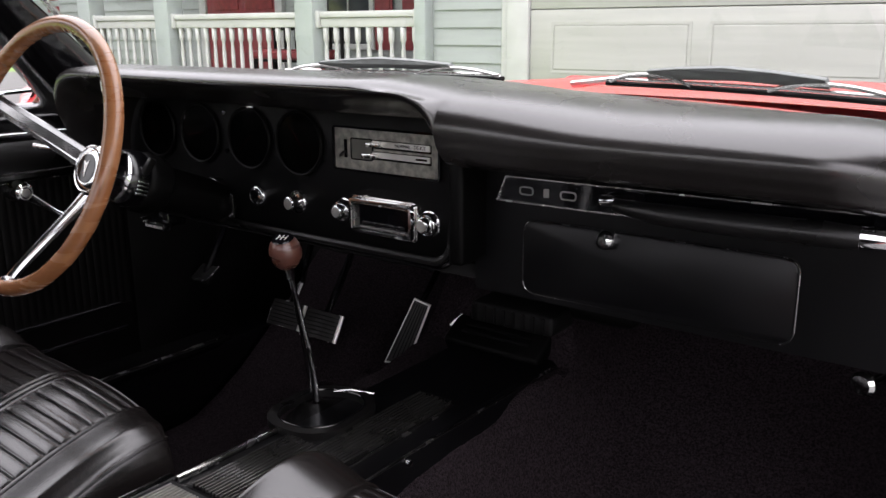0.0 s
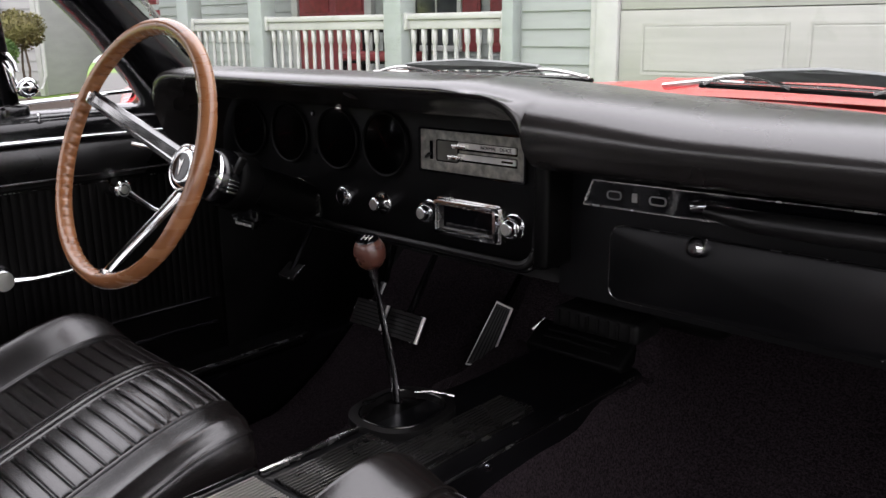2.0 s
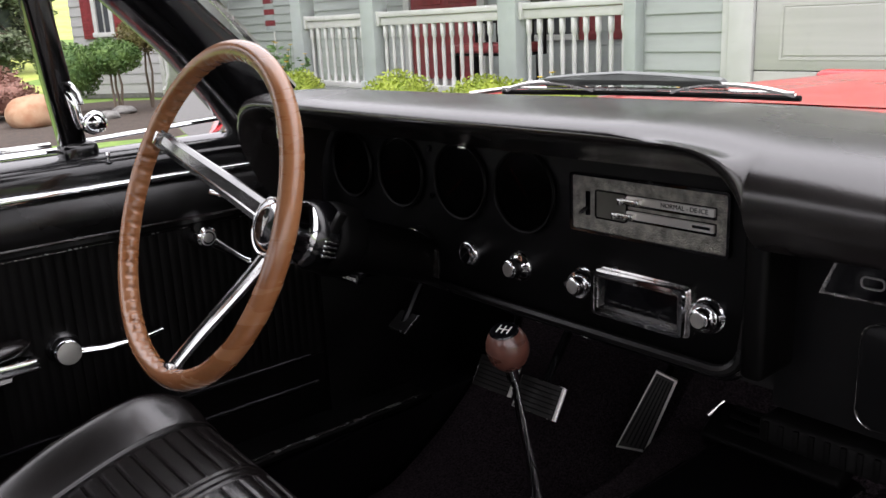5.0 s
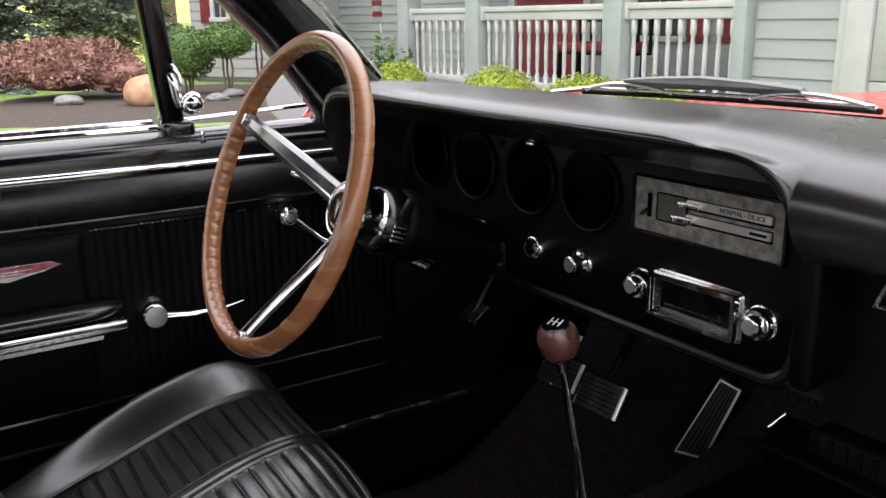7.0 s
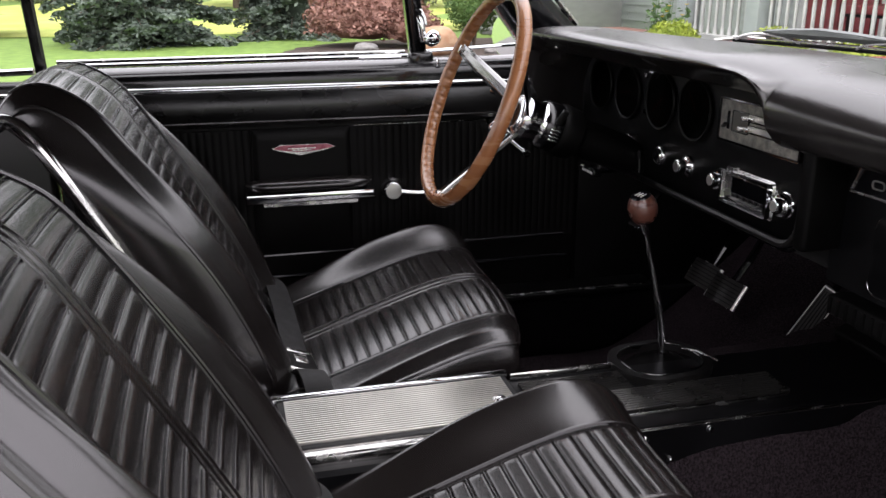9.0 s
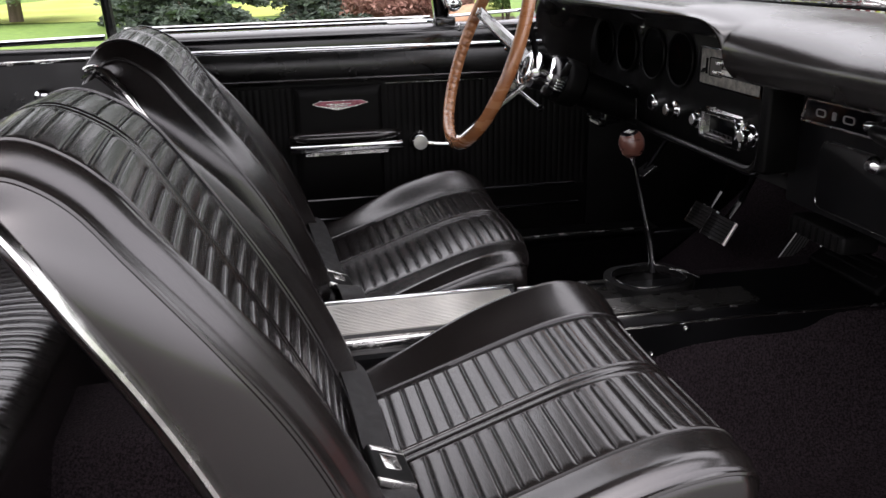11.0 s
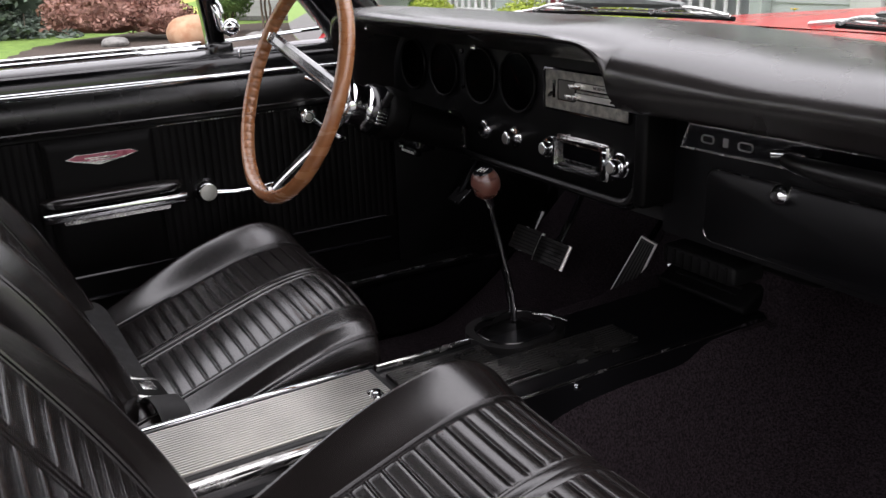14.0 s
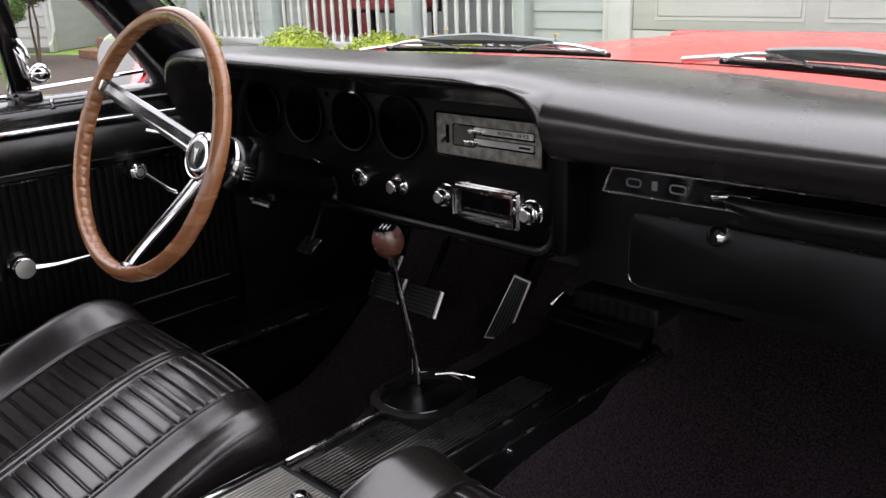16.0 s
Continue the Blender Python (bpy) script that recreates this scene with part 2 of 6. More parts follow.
def tube(points, radius, segs=10, closed=False, bm=None, flat=1.0, up=None):
    bm = bm or bmesh.new()
    pts = [Vector(p) for p in points]
    n = len(pts)
    rings = []
    ref = Vector(up) if up else Vector((0.13, 0.21, 0.97))
    for i, p in enumerate(pts):
        a = pts[(i - 1) % n] if closed or i > 0 else p
        b = pts[(i + 1) % n] if closed or i < n - 1 else p
        d = (b - a).normalized()
        s = d.cross(ref)
        if s.length < 1e-3:
            s = d.cross(Vector((1, 0, 0)))
        s.normalize()
        w = s.cross(d).normalized()
        r = radius[i] if isinstance(radius, (list, tuple)) else radius
        rings.append([bm.verts.new(p + r * (math.cos(k * 2 * math.pi / segs) * s + flat * math.sin(k * 2 * math.pi / segs) * w)) for k in range(segs)])
    for i in range(n if closed else n - 1):
        A, B = rings[i], rings[(i + 1) % n]
        for k in range(segs):
            bm.faces.new((A[k], A[(k + 1) % segs], B[(k + 1) % segs], B[k]))
    if not closed:
        bm.faces.new(rings[0][::-1])
        bm.faces.new(rings[-1])
    return bm


def lathe(profile, m, segs=28, bm=None):
    bm = bm or bmesh.new()
    rings = []
    for r, h in profile:
        if r < 1e-6:
            rings.append([bm.verts.new(m @ Vector((0, 0, h)))])
        else:
            rings.append([bm.verts.new(m @ Vector((r * math.cos(k * 2 * math.pi / segs), r * math.sin(k * 2 * math.pi / segs), h))) for k in range(segs)])
    for A, B in zip(rings, rings[1:]):
        for k in range(segs):
            q = [A[k % len(A)], A[(k + 1) % len(A)], B[(k + 1) % len(B)], B[k % len(B)]]
            q = [v for i, v in enumerate(q) if v not in q[:i]]
            if len(q) > 2:
                bm.faces.new(q)
    for R in (rings[0], rings[-1]):
        if len(R) > 2:
            bm.faces.new(R)
    return bm


def prism(outline, h0, h1, m, bm=None, bevel=0.0):
    bm = bm or bmesh.new()
    a = [bm.verts.new(m @ Vector((x, y, h0))) for x, y in outline]
    b = [bm.verts.new(m @ Vector((x, y, h1))) for x, y in outline]
    n = len(a)
    bm.faces.new(a[::-1])
    top = bm.faces.new(b)
    for i in range(n):
        bm.faces.new((a[i], a[(i + 1) % n], b[(i + 1) % n], b[i]))
    if bevel:
        bmesh.ops.bevel(bm, geom=list(top.edges), offset=bevel, segments=2, affect="EDGES", profile=0.5)
    return bm


def round_rect(w, h, r, n=6, cx=0.0, cy=0.0):
    out = []
    for sx, sy, a0 in ((1, 1, 0), (-1, 1, 90), (-1, -1, 180), (1, -1, 270)):
        for k in range(n + 1):
            a = radians(a0 + 90 * k / n)
            out.append((cx + sx * (w / 2 - r) + r * math.cos(a), cy + sy * (h / 2 - r) + r * math.sin(a)))
    return out


def frame_plate(outer, inner, h0, h1, m, bm=None):
    """A flat frame between two outlines that have the same number of points."""
    bm = bm or bmesh.new()
    n = len(outer)
    rings = [[bm.verts.new(m @ Vector((x, y, h))) for x, y in line] for line, h in ((outer, h0), (outer, h1), (inner, h1), (inner, h0))]
    for A, B in zip(rings, rings[1:] + rings[:1]):
        for i in range(n):
            bm.faces.new((A[i], A[(i + 1) % n], B[(i + 1) % n], B[i]))
    return bm


def letters(name, body, size, m, mat, parent, depth=0.0004):
    cu = bpy.data.curves.new(name, "FONT")
    cu.body, cu.size, cu.extrude, cu.align_x, cu.align_y = body, size, depth, "CENTER", "CENTER"
    tmp = new("letters_source", cu)
    me = bpy.data.meshes.new_from_object(tmp.evaluated_get(bpy.context.evaluated_depsgraph_get()))
    bpy.data.objects.remove(tmp)
    bm = bmesh.new()
    bm.from_mesh(me)
    bm.transform(m)
    return part(name, bm, mat, parent, smooth=False)


def smooth01(t):
    t = max(0.0, min(1.0, t))
    return t * t * (3 - 2 * t)


def poly(points, t):
    """A point on a smooth curve through the given points, t from 0 to 1."""
    n = len(points) - 1
    k = min(int(t * n), n - 1)
    f = t * n - k
    p = [Vector(points[max(0, min(n, k + d))]) for d in (-1, 0, 1, 2)]
    return 0.5 * (2 * p[1] + (p[2] - p[0]) * f + (2 * p[0] - 5 * p[1] + 4 * p[2] - p[3]) * f * f + (3 * p[1] - p[0] - 3 * p[2] + p[3]) * f ** 3)


# a pose whose z axis faces back along the car (-y), x to the car's right, y up
def facing_rear(x, y, z, tilt=0):
    return pose(x, y, z, 90 - tilt, 0, 0)


XC = -0.792          # the car's middle
DRIVER, PASSENGER = -1.165, -0.420


# ---- car shell ----
def build_car():
    car = thing("car", (XC, 0.6, 0.0), "red two-door hardtop muscle car with black interior, parked on a driveway", "car")

    # hood with a raised middle
    def hood(u, v):
        x = XC + u * 0.86
        y = 1.50 + v * 1.55
        crown = 0.926 - 0.045 * v - 0.035 * abs(u) ** 3 - 0.06 * max(0, v - 0.86) / 0.14
        bulge = 0.014 * smooth01((0.42 - abs(u)) / 0.12) * smooth01((0.80 - v) / 0.35) * smooth01((v - 0.05) / 0.3)
        return (x, y, crown + bulge)
    part("hood", grid(hood, span(-0.78, 0.78, 41), span(0, 1, 25)), RED_PAINT, car)
    for side, nm in ((-1, "left_fender"), (1, "right_fender")):
        def fender(u, v, side=side):
            a = u
            x = XC + side * (0.68 + 0.27 * math.sin(a * math.pi / 2))
            z = 0.895 - 0.06 * v + 0.012 * math.sin(a * math.pi) - 0.45 * (1 - math.cos(a * math.pi / 2))
            return (x, 1.12 + v * 2.0, z)
        part(nm, grid(fender, span(0.0, 1.0, 14), span(0, 1, 20)), RED_PAINT, car)
    part("cowl", grid(lambda u, v: (XC + u * 0.70, 1.49 - 0.15 * v - 0.16 * abs(u) ** 2.2, 0.925 + 0.004 * v - 0.02 * u * u), span(-1, 1, 30), span(0, 1.6, 8)), RED_PAINT, car)
    # windshield and its trim
    def shield(u, v):
        w = 0.68 - 0.10 * v
        y = (1.21 - 0.27 * abs(u) ** 2.4) * (1 - v) + (0.70 - 0.26 * abs(u) ** 2.4) * v
        return (XC + u * w, y, 0.93 + 0.40 * v - 0.01 * u * u)
    outer = grid(shield, span(-1, 1, 31), span(0, 1, 12))
    bmesh.ops.solidify(outer, geom=outer.faces[:], thickness=0.005)
    ws = part("windshield", outer, GLASS, car)
    ws.visible_shadow = False
    for v, nm in ((0.0, "windshield_lower_trim"), (1.0, "windshield_header_trim")):
        part(nm, tube([Vector(shield(u, v)) + Vector((0, 0.012, 0.014 if v == 0 else 0.004)) for u in span(-1, 1, 31)], 0.0055 if v == 0 else 0.009, 6), CHROME_WORN if v == 0 else PAINT_BLACK, car)

    # A pillars with their mouldings
    for side, nm in ((-1, "left_pillar"), (1, "right_pillar")):
        path = [(0.765, 0.925, 0.86), (0.745, 0.878, 0.955), (0.715, 0.752, 1.08), (0.665, 0.60, 1.21), (0.60, 0.46, 1.31)]
        pil = part(nm, tube([(XC + side * a, b, c) for a, b, c in path], [0.080, 0.068, 0.052, 0.05, 0.055], 14, flat=0.62, up=(side * 0.75, 0.65, 0.2)), PAINT_BLACK, car, "black padded windshield pillar")
        for off, rr, mat, n2 in (((0.012, 0.052, 0.03), 0.006, CHROME_WORN, "pillar_moulding"), ((-0.03, -0.03, 0.0), 0.006, CHROME_WORN, "window_channel"),
                                 ((-0.015, 0.005, 0.012), 0.008, RUBBER, "weatherstrip")):
            part(n2, tube([(XC + side * (a + (0.05 if n2 != "pillar_moulding" else -0.03)), b + off[1], c + off[2]) for a, b, c in path[1:]], rr, 6), mat, pil)

    # roof, headliner and back window frame
    def roof(u, v):
        w = 0.675 + 0.02 * math.sin(v * 3.14) - 0.05 * (1 - v) ** 6
        y = 0.68 - 0.24 * abs(u) ** 2.4 * (1 - v) ** 2 - 1.68 * v
        return (XC + u * w, y, 1.335 + 0.05 * math.sin(0.25 + v * 2.3) - 0.035 * abs(u) ** 4)
    part("roof", grid(roof, span(-1, 1, 21), span(0, 1, 21)), RED_PAINT, car)
    part("headliner", grid(lambda u, v: tuple(Vector(roof(u, v)) - Vector((0, 0, 0.03))), span(-1, 1, 21), span(0, 1, 21)), HEADLINER, car)
    for side in (-1, 1):
        part("roof_rail", tube([(XC + side * (0.665 + 0.02 * math.sin(v * 3.14) - 0.05 * (1 - v) ** 6), 0.44 - 1.44 * v, 1.335 + 0.05 * math.sin(0.25 + v * 2.3) - 0.045) for v in span(0, 1, 12)], 0.036, 8), PAINT_BLACK, car)
        def sail(u, v, side=side):
            return (XC + side * (0.63 + 0.14 * v), -0.75 - 0.35 * u - 0.25 * v * u, 1.32 - 0.42 * v)
        bm = grid(sail, span(0, 1, 6), span(0, 1, 8))
        bmesh.ops.solidify(bm, geom=bm.faces[:], thickness=0.04)
        part("sail_panel", bm, HEADLINER, car)
    part("package_shelf", box((XC - 0.70, -1.45, 0.84), (XC + 0.70, -0.98, 0.88), 0.01), HEADLINER, car)
    bw = grid(lambda u, v: (XC + u * 0.58, -1.0 - 0.45 * v, 1.33 - 0.44 * v), span(-1, 1, 12), span(0, 1, 6))
    bmesh.ops.solidify(bw, geom=bw.faces[:], thickness=0.005)
    part("rear_window", bw, GLASS, car).visible_shadow = False
    part("trunk_lid", grid(lambda u, v: (XC + u * 0.86, -1.42 - 1.0 * v, 0.90 - 0.06 * v - 0.08 * abs(u) ** 4), span(-1, 1, 12), span(0, 1, 8)), RED_PAINT, car)

    # firewall, floor pan, rockers, rear bulkhead
    part("firewall", box((XC - 0.80, 1.44, 0.20), (XC + 0.80, 1.47, 0.87), 0.004), HEADLINER, car)
    part("floor_pan", box((XC - 0.80, -1.05, 0.17), (XC + 0.80, 1.52, 0.20), 0.004), PAINT_BLACK, car)
    part("rear_bulkhead", box((XC - 0.72, -1.05, 0.20), (XC + 0.72, -1.02, 0.88), 0.004), HEADLINER, car)
    for side, nm in ((-1, "left_rocker"), (1, "right_rocker")):
        x = XC + side * 0.76
        part(nm, box((x - 0.09, -0.95, 0.20), (x + 0.09, 1.30, 0.37), 0.02, 3), PAINT_BLACK, car)
    # kick panels close the footwells at the sides
    for side, nm in ((-1, "left_kick_panel"), (1, "right_kick_panel")):
        x = XC + side * 0.745
        part(nm, box((x - 0.012, 0.96, 0.22), (x + 0.012, 1.52, 0.90), 0.006), DULL_BLACK, car)
    part("right_door_jamb", box((XC + 0.735, 0.93, 0.36), (XC + 0.80, 1.05, 0.93), 0.02, 3), PAINT_BLACK, car)

    # left quarter interior behind the door
    q = part("quarter_trim", box((XC - 0.812, -1.02, 0.30), (XC - 0.755, -0.17, 0.885), 0.012, 3), VINYL_BACK, car, "black vinyl quarter trim panel")
    part("bright_bead", tube([(XC - 0.752, -0.99, 0.845), (XC - 0.752, -0.22, 0.862)], 0.005, 8), CHROME_WORN, q)
    part("quarter_shell", box((XC - 0.90, -1.4, 0.25), (XC - 0.812, -0.17, 0.845), 0.03, 3), RED_PAINT, car)
    part("right_quarter_shell", box((XC + 0.812, -1.4, 0.25), (XC + 0.90, -0.17, 0.845), 0.03, 3), RED_PAINT, car)
    part("right_quarter_trim", box((XC + 0.755, -1.02, 0.30), (XC + 0.80, -0.20, 0.885), 0.012, 3), VINYL_BACK, car)
    kn = part("quarter_window_crank", lathe([(0, 0.03), (0.010, 0.03), (0.017, 0.026), (0.019, 0.012), (0.012, 0.0), (0.012, -0.02)], pose(-1.535, -0.325, 0.787, 0, 90, 0)), CHROME, car)
    part("crank_arm", tube([(-1.53, -0.325, 0.787), (-1.525, -0.37, 0.755), (-1.515, -0.41, 0.73)], [0.008, 0.006, 0.006], 8), CHROME, kn)
    part("quarter_glass_frame", tube([(-1.56, -0.168, 0.88), (-1.548, -0.176, 1.04), (-1.52, -0.188, 1.18), (-1.47, -0.20, 1.31)], 0.012, 8), PAINT_BLACK, car)
    g = grid(lambda u, v: (-1.56 + 0.09 * v * v, -0.18 - 0.5 * u, 0.895 + 0.42 * v - 0.1 * u * v), span(0, 1, 4), span(0, 1, 8))
    bmesh.ops.solidify(g, geom=g.faces[:], thickness=0.005)
    part("quarter_window", g, GLASS, car).visible_shadow = False
    part("quarter_belt_trim", tube([(-1.585, -0.98, 0.882), (-1.59, -0.6, 0.892), (-1.592, -0.19, 0.904)], 0.012, 8, flat=0.6), CHROME, car)
    # front and rear ends, rear sides and the wheels
    part("front_panel", box((XC - 0.90, 3.04, 0.42), (XC + 0.90, 3.12, 0.86), 0.03, 3), RED_PAINT, car)
    part("grille", box((XC - 0.72, 3.12, 0.50), (XC + 0.72, 3.135, 0.78), 0.01), RUBBER, car)
    part("front_bumper", box((XC - 0.93, 3.13, 0.40), (XC + 0.93, 3.20, 0.50), 0.03, 3), CHROME, car)
    part("rear_panel", box((XC - 0.90, -2.46, 0.38), (XC + 0.90, -2.40, 0.83), 0.03, 3), RED_PAINT, car)
    part("rear_bumper", box((XC - 0.92, -2.54, 0.40), (XC + 0.92, -2.47, 0.52), 0.03, 3), CHROME, car)
    for side in (-1, 1):
        a, b = sorted((XC + side * 0.82, XC + side * 0.90))
        part("rear_side", box((a, -2.42, 0.30), (b, -1.38, 0.845), 0.03, 3), RED_PAINT, car)
        part("front_side", box((a, 1.06, 0.30), (b, 3.06, 0.60), 0.03, 3), RED_PAINT, car)
        for y in (-0.74, 2.18):
            mw = pose(XC + side * 0.80, y, 0.33, 0, 90 * side, 0)
            wh = part("wheel", lathe([(0.0, 0.07), (0.05, 0.075), (0.10, 0.06), (0.16, 0.07), (0.18, 0.085), (0.185, 0.08)], mw, 32), CHROME_WORN, car)
            part("tyre", lathe([(0.18, 0.085), (0.24, 0.095), (0.31, 0.09), (0.33, 0.06), (0.33, -0.02), (0.31, -0.03), (0.18, -0.03)], mw, 40), RUBBER, wh)
    return car


CAR = build_car()


def build_wipers():
    """Each blade: rubber, two curved yokes, a bridge over them, and the arm that holds it."""
    for x0, x1 in ((-1.235, -0.785), (-0.590, -0.150)):
        w = thing("wiper", ((x0 + x1) / 2, 1.22, 0.96), "black windshield wiper blade with bright yokes, at rest on the glass", "wiper", "windshield wipers")

        def at(f, dz):
            x = x0 + (x1 - x0) * f
            return Vector((x, 1.205 - 0.20 * (abs(x - XC) / 0.68) ** 2.4 + 0.012 - dz * 0.8, 0.966 + dz * 0.78))
        part("rubber", tube([at(f, 0.0) for f in span(0, 1, 16)], 0.0038, 8), RUBBER, w)
        part("spine", tube([at(f, 0.009) for f in span(0.01, 0.99, 16)], 0.0022, 6), CHROME_WORN, w)
        for a, b in ((0.02, 0.33), (0.60, 0.99)):
            part("yoke", tube([at(a + (b - a) * k / 10, 0.004 + 0.017 * math.sin(k / 10 * math.pi) ** 0.8) for k in range(11)], 0.0030, 8), CHROME_WORN, w)
        bridge = [at(f, d) for f, d in ((0.17, 0.012), (0.18, 0.026), (0.30, 0.032), (0.46, 0.037), (0.62, 0.033), (0.78, 0.026), (0.79, 0.013), (0.5, 0.017))]
        bm = bmesh.new()
        front = [bm.verts.new(p) for p in bridge]
        rear = [bm.verts.new(p + Vector((0, 0.010, 0.004))) for p in bridge]
        bm.faces.new(front), bm.faces.new(rear[::-1])
        for k in range(8):
            bm.faces.new((front[k], front[(k + 1) % 8], rear[(k + 1) % 8], rear[k]))
        part("bridge", bm, WIPER_GREY, w, smooth=False)
        part("bridge_edge", tube([p + Vector((0, 0, 0.001)) for p in bridge[1:6]], 0.0010, 6), WIPER_GREY, w)
        part("arm", tube([at(0.40, 0.03) + Vector((0, 0.012, 0)), at(0.12, 0.014) + Vector((0, 0.03, 0)), at(-0.22, -0.012) + Vector((0, 0.06, 0))], [0.005, 0.007, 0.010], 8, flat=0.6), BRUSHED, w)


build_wipers()


# ---- floor ----
def carpet_height(x, y):
    d = abs(x - XC)
    z = 0.225
    tunnel = 0.16 + 0.13 * smooth01((y - 0.45) / 0.4)
    z += tunnel * smooth01((0.235 - d) / 0.15)
    z += 0.36 * max(0.0, (y - 1.02) / 0.48) ** 1.3
    z += 0.004 * noise.noise((x * 9, y * 9, 0))
    if d < 0.15 and y < 1.22:
        z = min(z, 0.478)
    return min(z, 0.70)


carpet = thing("carpet", (XC, 0.4, 0.2), "black loop pile carpet over the floor and tunnel", "carpet")
part("floor_covering", grid(lambda u, v: (u, v, carpet_height(u, v)), span(XC - 0.664, XC + 0.664, 90), span(-1.0, 1.435, 110)), CARPET, carpet)
for sx in (-1, 1):
    sill = part("sill_plate", box((XC + sx * 0.70 - 0.045, -0.30, 0.374), (XC + sx * 0.70 + 0.045, 1.14, 0.384), 0.003), DULL_BLACK, carpet)
    part("bright_edge", tube([(XC + sx * 0.664, -0.28, 0.386), (XC + sx * 0.664, 0.4, 0.386), (XC + sx * 0.664, 1.12, 0.386)], 0.0025, 6), CHROME_WORN, sill)


# ---- dashboard ----
PAD_DRIVER = [(1.26, 0.948), (1.16, 0.964), (1.05, 0.977), (0.95, 0.986), (0.87, 0.990), (0.81, 0.989), (0.783, 0.985), (0.773, 0.977), (0.783, 0.967), (0.813, 0.954), (0.855, 0.937), (0.925, 0.937)]
PAD_PASSENGER = [(1.26, 0.944), (1.17, 0.951), (1.08, 0.957), (1.00, 0.961), (0.94, 0.962), (0.888, 0.958), (0.852, 0.949), (0.831, 0.935), (0.825, 0.919), (0.834, 0.900), (0.854, 0.882), (0.934, 0.868)]
PAD_END = [(1.26, 0.945), (1.16, 0.960), (1.05, 0.972), (0.95, 0.980), (0.87, 0.982), (0.81, 0.978), (0.785, 0.962), (0.778, 0.935), (0.785, 0.900), (0.810, 0.850), (0.850, 0.800), (0.925, 0.765)]


PAD_CHEEK = [(1.26, 0.946), (1.17, 0.956), (1.08, 0.965), (1.00, 0.971), (0.92, 0.975), (0.86, 0.974), (0.815, 0.966), (0.793, 0.950), (0.789, 0.928), (0.798, 0.906), (0.828, 0.886), (0.934, 0.868)]


def pad_point(x, t):
    """The pad's section at x: hooded brow, rounded cheek beside the instruments, then the passenger's roll."""
    a, h, b, c = (poly([(p[0], p[1], 0) for p in row], t) for row in (PAD_DRIVER, PAD_CHEEK, PAD_PASSENGER, PAD_END))
    f = max(0.0, min(1.0, (x + 0.690) / 0.084))
    w = 1 - (1 - f ** 3.6) ** 0.75 if f < 1 else 1.0
    top = smooth01((x + 0.73) / 0.14)
    k = smooth01((t - 0.54) / 0.12)
    e = max(0.0, min(1.0, (-1.345 - x) / 0.075))
    we = 1 - math.sqrt(max(0.0, 1 - e * e))
    p = a.lerp(h, w * k + top * (1 - k)).lerp(b, smooth01((x + 0.620) / 0.22)).lerp(c, we)
    back = (0.24 * (abs(x - XC) / 0.66) ** 2.2) * smooth01((p.x - 0.86) / 0.38)
    drop = 0.03 * ((x + 0.20) / 0.09) ** 2 if x > -0.20 else 0.0
    return (x, p.x - back + drop, p.y - drop * 0.4)


